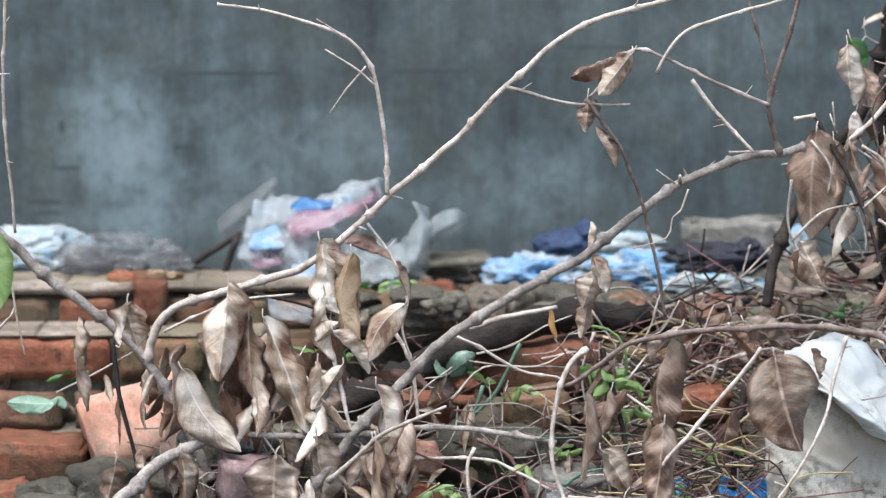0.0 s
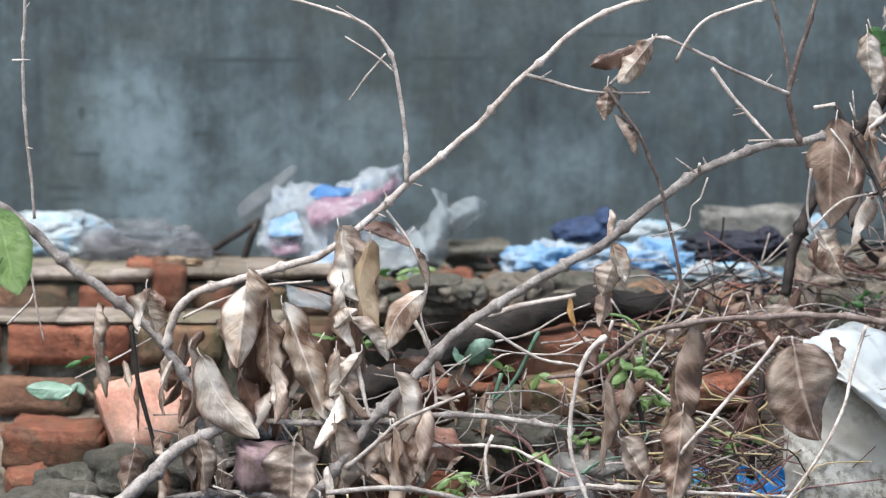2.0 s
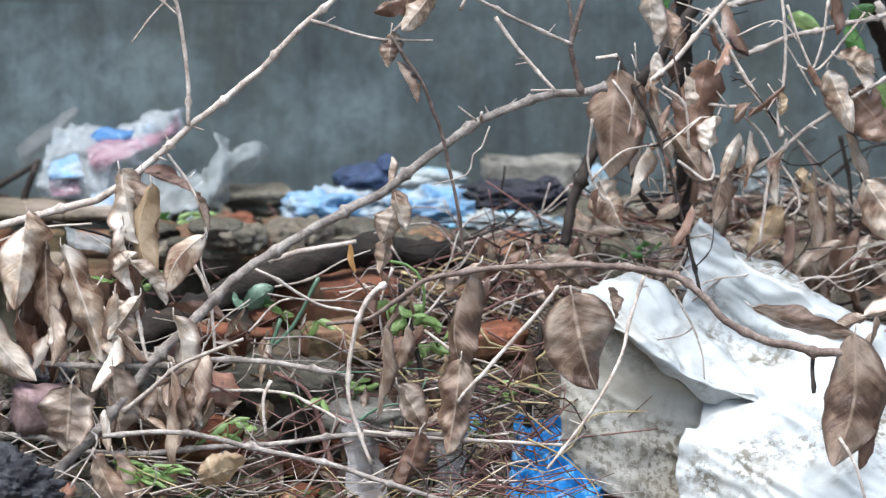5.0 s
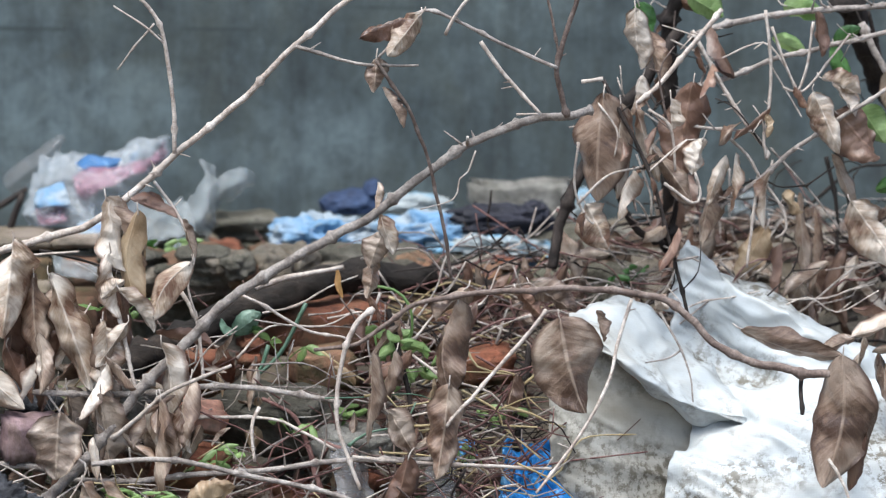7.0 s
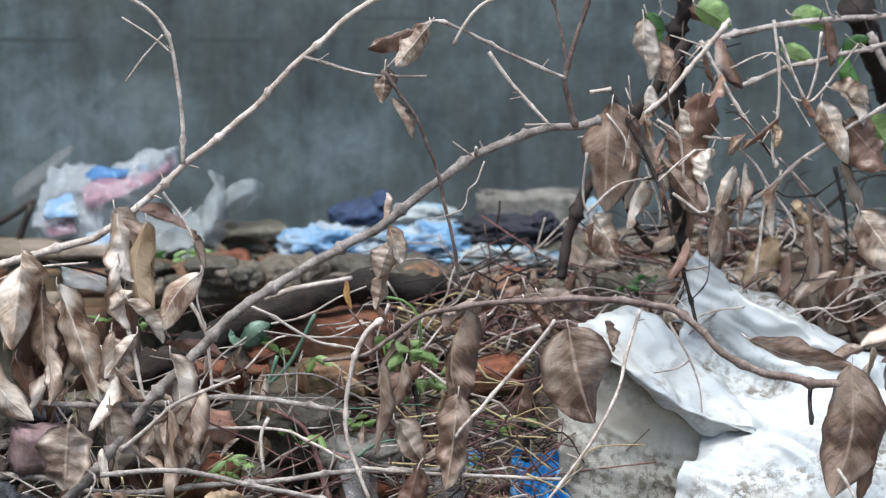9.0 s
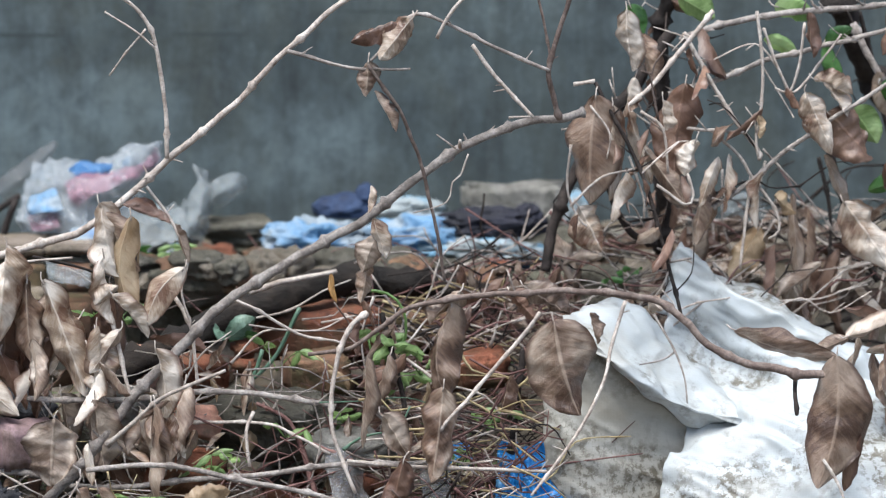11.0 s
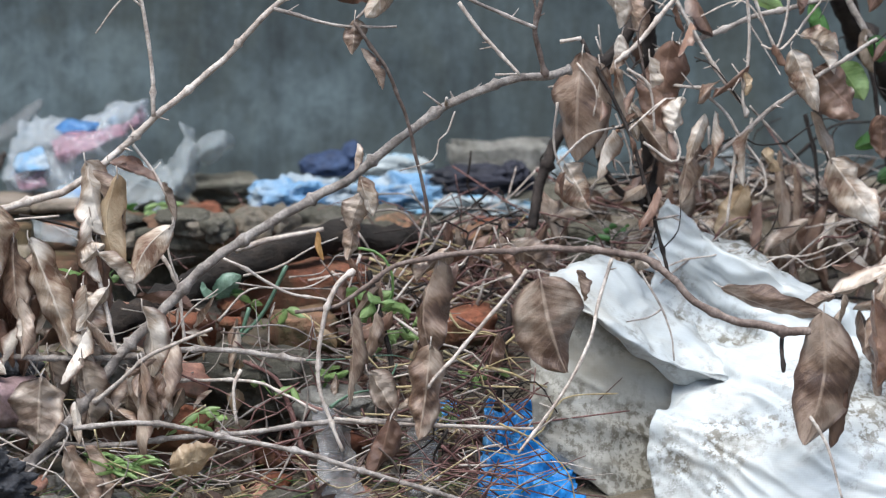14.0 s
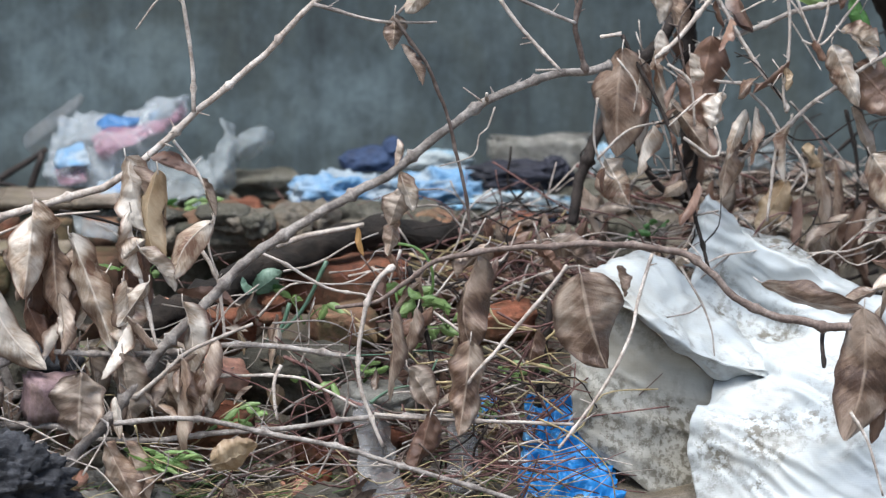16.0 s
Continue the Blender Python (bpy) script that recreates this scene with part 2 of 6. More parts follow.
def tangle(parent, mats, count, u0, v0, u1, v1, y0, y1, size, radius, seed, lean=0.5):
    """Thin crossing twigs of a brush pile; y runs from the lower edge (near) to the upper (far)."""
    r = random.Random(seed)
    for _ in range(count):
        u, v, L = r.uniform(u0, u1), r.uniform(v0, v1), r.uniform(*size)
        y = y1 + (y0 - y1) * (v - v0) / (v1 - v0) + r.uniform(-0.03, 0.02)
        a = r.gauss(0, lean) + r.choice((0, 0, -0.5, 0.4))
        du, dv = math.cos(a) * L * 0.5, math.sin(a) * L * 0.5
        j = L * 0.085
        pts = [S(u - du, v - dv, y + r.uniform(-0.03, 0.03)), S(u - du * 0.3 + r.gauss(0, j), v - dv * 0.3 + r.gauss(0, j), y), S(u + du * 0.35 + r.gauss(0, j), v + dv * 0.35 + r.gauss(0, j), y), S(u + du, v + dv, y + r.uniform(-0.03, 0.03))]
        w = r.uniform(*radius) / 1000
        bm = bmesh.new()
        tube(bm, pts, w, w * 0.6, 6, 0.014, 0.05, 0.2, r.random())
        if r.random() < 0.35:
            p = pts[2]
            q = p + Vector((r.gauss(0, 1), r.gauss(0, 0.3), r.gauss(0.3, 0.8))).normalized() * r.uniform(0.02, 0.06)
            tube(bm, [p, q], w * 0.7, w * 0.5, 5, 0.012)
        part("twig", bm, r.choice(mats), parent)


# ---- materials ----
def shader(name):
    m = bpy.data.materials.new(name)
    m.use_nodes = True
    t = m.node_tree
    return m, t, t.nodes["Principled BSDF"]


def node(t, kind, **kw):
    n = t.nodes.new(kind)
    for key, value in kw.items():
        n.inputs[key].default_value = value
    return n


def coords(t, scale=(1, 1, 1), use="Object"):
    c = t.nodes.new("ShaderNodeTexCoord")
    mp = node(t, "ShaderNodeMapping", Scale=scale)
    t.links.new(c.outputs[use], mp.inputs["Vector"])
    return mp.outputs[0]


def ntex(t, vec, scale, detail=4.0, rough=0.6, distort=0.0):
    n = node(t, "ShaderNodeTexNoise", Scale=scale, Detail=detail, Roughness=rough, Distortion=distort)
    t.links.new(vec, n.inputs["Vector"])
    return n.outputs["Fac"]


def ramp(t, fac, *stops):
    r = t.nodes.new("ShaderNodeValToRGB")
    e = r.color_ramp.elements
    while len(e) < len(stops):
        e.new(0.5)
    for el, (p, c) in zip(e, stops):
        el.position, el.color = p, (*c, 1) if len(c) == 3 else c
    t.links.new(fac, r.inputs[0])
    return r.outputs[0]


def grey(a):
    return (a, a, a)


def mix(t, fac, a, b, how="MIX"):
    m = t.nodes.new("ShaderNodeMix")
    m.data_type, m.blend_type = "RGBA", how
    for sock, val in ((m.inputs[0], fac), (m.inputs[6], a), (m.inputs[7], b)):
        if isinstance(val, (int, float)):
            sock.default_value = val
        elif isinstance(val, tuple):
            sock.default_value = (*val, 1)
        else:
            t.links.new(val, sock)
    return m.outputs[2]


def relief(t, bsdf, fac, strength, dist, under=None):
    b = node(t, "ShaderNodeBump", Strength=strength, Distance=dist)
    t.links.new(fac, b.inputs["Height"])
    if under is not None:
        t.links.new(under, b.inputs["Normal"])
    t.links.new(b.outputs[0], bsdf.inputs["Normal"])
    return b.outputs[0]


def by_object(t, colour, spread=0.5):
    """Each object a little lighter or darker than the next."""
    oi = t.nodes.new("ShaderNodeObjectInfo")
    r = ramp(t, oi.outputs["Random"], (0.0, grey(1 - spread)), (1.0, grey(1.0)))
    return mix(t, 1.0, colour, r, "MULTIPLY")


def plain(name, dark, mid, light, scale=30.0, rough=(0.6, 0.9), bump=0.4, dist=0.003, spread=0.0, stretch=(1, 1, 1), soil=None, fine=6.0, pits=0.0):
    """Dark, mid and light tones at two scales, with grain and soiling."""
    m, t, b = shader(name)
    vec = coords(t, stretch)
    big = ntex(t, vec, scale, 5, 0.65, 0.4)
    small = ntex(t, vec, scale * fine, 6, 0.7)
    col = ramp(t, big, (0.3, dark), (0.5, mid), (0.7, light))
    col = mix(t, 1.0, col, ramp(t, small, (0.3, grey(0.6)), (0.65, grey(1.1))), "MULTIPLY")
    if soil:
        col = mix(t, ramp(t, ntex(t, vec, scale * 0.45, 6, 0.7, 0.6), (0.46, grey(0)), (0.64, grey(0.9))), col, soil)
    if pits:
        hole = ramp(t, ntex(t, vec, scale * 2.6, 7, 0.75, 0.3), (0.55, grey(0)), (0.64, grey(pits)))
        col = mix(t, hole, col, tuple(c * 0.45 for c in dark))
    if spread:
        col = by_object(t, col, spread)
    t.links.new(col, b.inputs["Base Color"])
    t.links.new(ramp(t, big, (0.3, grey(rough[0])), (0.7, grey(rough[1]))), b.inputs["Roughness"])
    b.inputs["Specular IOR Level"].default_value = 0.25
    relief(t, b, small, bump, dist)
    return m


def leaf_mat(name, dark, mid, light, spread=0.45, rough=0.33, lucent=0.15):
    """Dry or green leaf: midrib and side veins along the blade, blotches, gloss."""
    m, t, b = shader(name)
    uv = t.nodes.new("ShaderNodeUVMap")
    sep = t.nodes.new("ShaderNodeSeparateXYZ")
    t.links.new(uv.outputs[0], sep.inputs[0])

    def calc(op, a, c=None, d=None):
        n = t.nodes.new("ShaderNodeMath")
        n.operation = op
        for sock, val in zip(n.inputs, (a, c, d)):
            if isinstance(val, (int, float)):
                sock.default_value = val
            elif val is not None:
                t.links.new(val, sock)
        return n.outputs[0]

    off = calc("ABSOLUTE", calc("SUBTRACT", sep.outputs["Y"], 0.5))
    rib = ramp(t, off, (0.012, grey(1)), (0.035, grey(0)))
    side = calc("SINE", calc("MULTIPLY", calc("SUBTRACT", sep.outputs["X"], calc("MULTIPLY", off, 0.45)), 62.0))
    veins = ramp(t, side, (0.86, grey(0)), (0.99, grey(1)))
    vec = coords(t)
    blot = ntex(t, vec, 16, 3, 0.5, 0.2)
    fine = ntex(t, vec, 260, 5, 0.7)
    lay = t.nodes.new("ShaderNodeCombineXYZ")
    t.links.new(calc("MULTIPLY", calc("SUBTRACT", sep.outputs["X"], calc("MULTIPLY", off, 0.45)), 11.0), lay.inputs[0])
    t.links.new(calc("MULTIPLY", sep.outputs["Y"], 2.2), lay.inputs[1])
    t.links.new(calc("MULTIPLY", t.nodes.new("ShaderNodeObjectInfo").outputs["Random"], 40.0), lay.inputs[2])
    web = ntex(t, lay.outputs[0], 1.6, 4, 0.6, 0.3)
    tone = calc("ADD", calc("MULTIPLY", blot, 0.72), calc("MULTIPLY", web, 0.28))
    col = ramp(t, tone, (0.38, dark), (0.475, mid), (0.59, light))
    col = mix(t, 1.0, col, ramp(t, fine, (0.3, grey(0.9)), (0.7, grey(1.04))), "MULTIPLY")
    edge = ramp(t, calc("ADD", off, calc("MULTIPLY", blot, 0.12)), (0.44, grey(0)), (0.54, grey(0.9)))
    col = mix(t, edge, col, dark)
    col = by_object(t, col, spread)
    col = mix(t, calc("MULTIPLY", veins, 0.08), col, light)
    col = mix(t, calc("MULTIPLY", rib, 0.5), col, light)
    t.links.new(col, b.inputs["Base Color"])
    t.links.new(ramp(t, blot, (0.3, grey(rough)), (0.7, grey(rough + 0.2))), b.inputs["Roughness"])
    h = calc("ADD", calc("MULTIPLY", calc("ADD", rib, calc("MULTIPLY", veins, 0.2)), 0.6), fine)
    relief(t, b, h, 0.8, 0.0026)
    b.inputs["Coat Weight"].default_value, b.inputs["Coat Roughness"].default_value = 0.5, 0.28
    tr = t.nodes.new("ShaderNodeBsdfTranslucent")
    t.links.new(col, tr.inputs["Color"])
    ms = t.nodes.new("ShaderNodeMixShader")
    ms.inputs[0].default_value = lucent
    t.links.new(b.outputs[0], ms.inputs[1])
    t.links.new(tr.outputs[0], ms.inputs[2])
    t.links.new(ms.outputs[0], t.nodes["Material Output"].inputs["Surface"])
    return m


def film_mat(name, tone, clear=0.0, rough=0.3, prints=(), scale=9.0, dirt=0.35, seed=0.0, lucent=0.25):
    """Thin plastic: milky film with printed patches, dirt and creases; clear: share seen through."""
    m, t, b = shader(name)
    vec = coords(t)
    col = ramp(t, ntex(t, vec, 35, 5, 0.7), (0.3, tuple(c * 0.75 for c in tone)), (0.65, tone))
    for i, (c, lo) in enumerate(prints):
        mp = node(t, "ShaderNodeMapping", Location=(seed + 3.1 * i, 1.7 * i, seed))
        t.links.new(vec, mp.inputs["Vector"])
        f = ramp(t, ntex(t, mp.outputs[0], scale, 5, 0.55, 1.2), (lo, grey(0)), (lo + 0.09, grey(1)))
        col = mix(t, f, col, c)
    spots = ramp(t, ntex(t, vec, 22, 7, 0.75, 0.5), (0.52, grey(0)), (0.72, grey(dirt)))
    col = mix(t, spots, col, (0.12, 0.1, 0.08))
    t.links.new(col, b.inputs["Base Color"])
    b.inputs["Roughness"].default_value = rough
    relief(t, b, ntex(t, vec, 48, 4, 0.6, 0.9), 0.9, 0.007)
    tr = t.nodes.new("ShaderNodeBsdfTranslucent")
    t.links.new(col, tr.inputs["Color"])
    ms = t.nodes.new("ShaderNodeMixShader")
    ms.inputs[0].default_value = lucent
    t.links.new(b.outputs[0], ms.inputs[1])
    t.links.new(tr.outputs[0], ms.inputs[2])
    last = ms.outputs[0]
    if clear:
        tp = t.nodes.new("ShaderNodeBsdfTransparent")
        mc = t.nodes.new("ShaderNodeMixShader")
        t.links.new(ramp(t, ntex(t, vec, 30, 5, 0.7, 0.8), (0.35, grey(clear)), (0.62, grey(clear * 0.82))), mc.inputs[0])
        t.links.new(last, mc.inputs[1])
        t.links.new(tp.outputs[0], mc.inputs[2])
        last = mc.outputs[0]
    t.links.new(last, t.nodes["Material Output"].inputs["Surface"])
    return m


def wall_mat():
    """Weathered cement plaster: trowel clouds, run-down streaks, pale efflorescence, dark marks."""
    m, t, b = shader("weathered_cement_plaster")
    vec = coords(t)
    runs = coords(t, (1, 1, 0.12))
    cloud = ntex(t, vec, 3.2, 6, 0.62, 0.6)
    mid = ntex(t, vec, 11, 7, 0.7, 0.25)
    fine = ntex(t, vec, 90, 6, 0.7)
    run = ntex(t, runs, 22, 6, 0.75, 0.5)
    col = ramp(t, cloud, (0.3, (0.045, 0.058, 0.061)), (0.5, (0.058, 0.0755, 0.079)), (0.72, (0.077, 0.097, 0.101)))
    col = mix(t, 1.0, col, ramp(t, mid, (0.3, grey(0.6)), (0.65, grey(1.16))), "MULTIPLY")
    col = mix(t, 1.0, col, ramp(t, run, (0.34, grey(0.7)), (0.62, grey(1.18))), "MULTIPLY")
    blotch = ntex(t, vec, 24, 6, 0.7, 0.3)
    col = mix(t, 1.0, col, ramp(t, blotch, (0.36, grey(0.8)), (0.62, grey(1.13))), "MULTIPLY")
    # olive algae film in the damp parts
    col = mix(t, ramp(t, ntex(t, coords(t, (1, 1, 0.5)), 5, 6, 0.7, 0.6), (0.45, grey(0)), (0.66, grey(0.55))), col, (0.066, 0.075, 0.062))
    col = mix(t, 1.0, col, ramp(t, fine, (0.35, grey(0.84)), (0.62, grey(1.08))), "MULTIPLY")
    col = mix(t, 1.0, col, ramp(t, ntex(t, coords(t, (1, 1, 0.3)), 60, 5, 0.7, 0.4), (0.35, grey(0.86)), (0.6, grey(1.05))), "MULTIPLY")
    # salt bloom: soft patches of pale mineral on the plaster
    for (u, v), (rx, rz), amount in (((200, 215), (0.07, 0.08), 0.85), ((250, 330), (0.06, 0.08), 0.75), ((590, 270), (0.085, 0.055), 0.5), ((430, 250), (0.06, 0.06), 0.35), ((420, 380), (0.1, 0.06), 0.4), ((940, 320), (0.09, 0.055), 0.35), ((760, 365), (0.08, 0.04), 0.2), ((200, 410), (0.09, 0.05), 0.35)):
        c = S(u, v, WALL_Y)
        mp = node(t, "ShaderNodeMapping", Location=(-c.x / rx, 0, -c.z / rz), Scale=(1 / rx, 0, 1 / rz))
        t.links.new(t.nodes["Texture Coordinate"].outputs["Object"], mp.inputs["Vector"])
        ln = t.nodes.new("ShaderNodeVectorMath")
        ln.operation = "LENGTH"
        t.links.new(mp.outputs[0], ln.inputs[0])
        soft = t.nodes.new("ShaderNodeMath")
        soft.operation = "MULTIPLY_ADD"
        t.links.new(mid, soft.inputs[0])
        soft.inputs[1].default_value = -1.2
        t.links.new(ln.outputs["Value"], soft.inputs[2])
        f = ramp(t, soft.outputs[0], (0.0, grey(amount * 0.68)), (1.0, grey(0)))
        streak = mix(t, 1.0, f, mix(t, 0.6, ramp(t, run, (0.3, grey(0.5)), (0.6, grey(1))), ramp(t, blotch, (0.4, grey(0.25)), (0.58, grey(1)))), "MULTIPLY")
        col = mix(t, streak, col, (0.2175, 0.273, 0.2925))
    # scraped and dark marks; the long thin ones follow the trowel ridge
    for (u, v), (rx, rz) in (((78, 358), (0.07, 0.011)), ((115, 298), (0.055, 0.007)), ((325, 262), (0.036, 0.009)), ((85, 378), (0.05, 0.008)), ((110, 225), (0.012, 0.02)), ((640, 45), (0.012, 0.012)), ((420, 130), (0.2, 0.007)), ((760, 126), (0.16, 0.006)), ((1060, 84), (0.16, 0.006)), ((621, 48), (0.01, 0.02))):
        c = S(u, v, WALL_Y)
        mp = node(t, "ShaderNodeMapping", Location=(-c.x / rx, 0, -c.z / rz), Scale=(1 / rx, 0, 1 / rz))
        t.links.new(t.nodes["Texture Coordinate"].outputs["Object"], mp.inputs["Vector"])
        ln = t.nodes.new("ShaderNodeVectorMath")
        ln.operation = "LENGTH"
        t.links.new(mp.outputs[0], ln.inputs[0])
        wob = t.nodes.new("ShaderNodeMath")
        wob.operation = "MULTIPLY_ADD"
        t.links.new(ntex(t, vec, 40, 4, 0.7), wob.inputs[0])
        wob.inputs[1].default_value = 0.9
        t.links.new(ln.outputs["Value"], wob.inputs[2])
        col = mix(t, ramp(t, wob.outputs[0], (0.85, grey(0.8)), (1.0, grey(0))), col, (0.03, 0.04, 0.04))
    spots = ramp(t, ntex(t, vec, 26, 3, 0.5, 0.5), (0.68, grey(0)), (0.76, grey(0.5)))
    col = mix(t, spots, col, (0.06, 0.065, 0.055))
    t.links.new(col, b.inputs["Base Color"])
    b.inputs["Roughness"].default_value = 0.85
    first = relief(t, b, mid, 0.2, 0.006)
    relief(t, b, fine, 0.3, 0.002, first)
    return m


def sack_mat(name, light, low, mud_from, mud_most):
    """Woven polypropylene: fine tape weave, dried mud smears and specks."""
    m, t, b = shader(name)
    vec = coords(t)
    w1 = node(t, "ShaderNodeTexWave", Scale=150.0, Distortion=0.6)
    w2 = node(t, "ShaderNodeTexWave", Scale=150.0, Distortion=0.6)
    w2.bands_direction = "Z"
    for w in (w1, w2):
        t.links.new(vec, w.inputs["Vector"])
    weave = mix(t, 0.5, w1.outputs[0], w2.outputs[0])
    col = ramp(t, ntex(t, vec, 7, 6, 0.65, 0.4), (0.32, low), (0.6, light))
    smear = ramp(t, ntex(t, vec, 6, 6, 0.66, 0.3), (mud_from, grey(0)), (mud_from + 0.14, grey(mud_most)))
    speck = ramp(t, ntex(t, vec, 75, 7, 0.75), (0.47, grey(0.05)), (0.55, grey(1)))
    stain = ramp(t, ntex(t, coords(t, (1.0, 1.0, 1.6)), 5, 5, 0.6, 0.6), (0.46, grey(0)), (0.66, grey(0.55)))
    col = mix(t, stain, col, (0.25, 0.215, 0.16))
    col = mix(t, mix(t, 1.0, smear, speck, "MULTIPLY"), col, (0.095, 0.078, 0.053))
    col = mix(t, 1.0, col, ramp(t, weave, (0.2, grey(0.93)), (0.7, grey(1.0))), "MULTIPLY")
    t.links.new(col, b.inputs["Base Color"])
    b.inputs["Roughness"].default_value = 0.5
    wr = t.nodes.new("ShaderNodeMath")
    wr.operation = "ABSOLUTE"
    sub = t.nodes.new("ShaderNodeMath")
    sub.operation = "SUBTRACT"
    sub.inputs[1].default_value = 0.5
    t.links.new(ntex(t, coords(t, (1.0, 1.0, 0.55)), 9, 2, 0.5, 0.3), sub.inputs[0])
    t.links.new(sub.outputs[0], wr.inputs[0])
    first = relief(t, b, wr.outputs[0], 0.2, 0.03)
    relief(t, b, weave, 0.12, 0.0005, first)
    return m


WALL_Y = 5.85
WALL = wall_mat()
SOIL = plain("dark_soil", (0.06, 0.052, 0.04), (0.165, 0.14, 0.11), (0.31, 0.265, 0.215), 26, bump=0.8, dist=0.01, soil=(0.14, 0.11, 0.075))
BRICK = plain("red_brick", (0.15, 0.06, 0.036), (0.28, 0.1, 0.055), (0.4, 0.17, 0.1), 11, bump=0.95, dist=0.006, spread=0.4, soil=(0.09, 0.085, 0.05), pits=0.75)
BRICK_RAW = plain("fresh_broken_brick", (0.45, 0.2, 0.13), (0.56, 0.29, 0.21), (0.62, 0.38, 0.3), 18, bump=0.5, spread=0.15, pits=0.4, soil=(0.2, 0.15, 0.11))
PURPLE = plain("purplish_brick", (0.16, 0.1, 0.1), (0.26, 0.175, 0.18), (0.36, 0.27, 0.28), 16, bump=0.7, soil=(0.1, 0.07, 0.05), pits=0.5)
BRICK_OLD = plain("mossy_old_brick", (0.075, 0.07, 0.04), (0.19, 0.105, 0.065), (0.31, 0.15, 0.09), 11, bump=0.95, dist=0.006, spread=0.35, soil=(0.075, 0.085, 0.035), pits=0.75)
CEMENT = plain("pale_lime_cement", (0.1, 0.08, 0.058), (0.19, 0.15, 0.12), (0.37, 0.31, 0.265), 8, bump=0.9, dist=0.006, soil=(0.13, 0.11, 0.06), pits=0.6)
MORTAR = plain("old_mortar", (0.075, 0.075, 0.05), (0.15, 0.14, 0.105), (0.28, 0.26, 0.215), 11, bump=1.0, dist=0.008, soil=(0.11, 0.1, 0.07), pits=0.75)
STONE = plain("pale_concrete_rubble", (0.07, 0.066, 0.048), (0.145, 0.13, 0.1), (0.27, 0.25, 0.21), 16, bump=1.0, dist=0.012, spread=0.3, soil=(0.07, 0.065, 0.05), pits=0.75)
STONE_PALE = plain("pale_broken_concrete", (0.12, 0.112, 0.095), (0.24, 0.225, 0.2), (0.35, 0.335, 0.305), 10, bump=1.0, dist=0.01, soil=(0.1, 0.095, 0.075), pits=0.6)
BARK = plain("grey_brown_bark", (0.13, 0.105, 0.092), (0.33, 0.283, 0.253), (0.54, 0.485, 0.445), 45, bump=0.95, spread=0.3, stretch=(1, 1, 1))
BARK_BROWN = plain("dull_brown_bark", (0.08, 0.054, 0.045), (0.18, 0.132, 0.112), (0.31, 0.25, 0.22), 45, bump=0.6, spread=0.3)
PALE = plain("sun_bleached_twig", (0.26, 0.2, 0.165), (0.5, 0.425, 0.37), (0.72, 0.645, 0.585), 50, bump=0.5, spread=0.3)
DARK = plain("dark_bark", (0.012, 0.009, 0.008), (0.03, 0.022, 0.019), (0.07, 0.055, 0.048), 40, bump=0.7, spread=0.3)
# the log's tones are near black to put its shade into the colour
LOG = plain("rotten_shaded_log", (0.008, 0.006, 0.005), (0.02, 0.015, 0.012), (0.06, 0.045, 0.036), 25, bump=0.9, dist=0.006, stretch=(0.4, 1, 1))
WINE = plain("red_brown_twig", (0.08, 0.036, 0.033), (0.17, 0.085, 0.075), (0.32, 0.2, 0.175), 40, bump=0.4, spread=0.4)
STRAW = plain("dry_straw", (0.322, 0.23, 0.115), (0.483, 0.38, 0.207), (0.632, 0.529, 0.322), 30, bump=0.2, spread=0.4)
DRY = leaf_mat("dry_brown_leaf", (0.1, 0.05, 0.03), (0.3, 0.195, 0.135), (0.56, 0.44, 0.345), spread=0.45)
DRY_DULL = leaf_mat("dull_dry_leaf", (0.08, 0.04, 0.025), (0.23, 0.145, 0.098), (0.43, 0.32, 0.245), 0.3)
DRY_PALE = leaf_mat("pale_dry_leaf", (0.2, 0.105, 0.065), (0.5, 0.375, 0.275), (0.82, 0.72, 0.62), 0.35, 0.24)
DRY_RED = leaf_mat("red_brown_leaf", (0.11, 0.05, 0.03), (0.18, 0.09, 0.056), (0.28, 0.165, 0.11), 0.35, 0.4)
TAN = leaf_mat("tan_leaf", (0.27, 0.17, 0.085), (0.38, 0.26, 0.15), (0.48, 0.36, 0.23), 0.2)
AMBER = leaf_mat("amber_leaf", (0.3, 0.11, 0.02), (0.42, 0.19, 0.04), (0.55, 0.3, 0.1), 0.1)
GREEN = leaf_mat("fresh_green_leaf", (0.17, 0.3, 0.08), (0.3, 0.45, 0.14), (0.42, 0.58, 0.24), 0.3, 0.4, 0.35)
GREEN_DARK = leaf_mat("dark_green_leaf", (0.03, 0.1, 0.02), (0.06, 0.18, 0.03), (0.12, 0.27, 0.06), 0.3, 0.4, 0.3)
TEAL = leaf_mat("bluish_green_leaf", (0.1, 0.19, 0.12), (0.17, 0.28, 0.19), (0.3, 0.42, 0.32), 0.2, 0.4, 0.2)
SACK = sack_mat("woven_sack", (0.435, 0.46, 0.47), (0.35, 0.365, 0.365), 0.48, 0.92)
# flap cloth: heavier mud, and a darker tan base with its shade painted in
SACK_MUDDY_SHADED = sack_mat("muddy_shaded_sack", (0.4, 0.385, 0.345), (0.27, 0.25, 0.21), 0.42, 0.85)
FILM_PRINT = film_mat("milky_bag_film", (0.46, 0.49, 0.52), 0.66, 0.24, (((0.28, 0.4, 0.56), 0.6),), 14, 0.3, 2.0)
FILM_PINK = film_mat("pink_print_film", (0.44, 0.25, 0.31), 0.62, 0.22, (((0.5, 0.42, 0.46), 0.52),), 30, 0.2, 2.0)
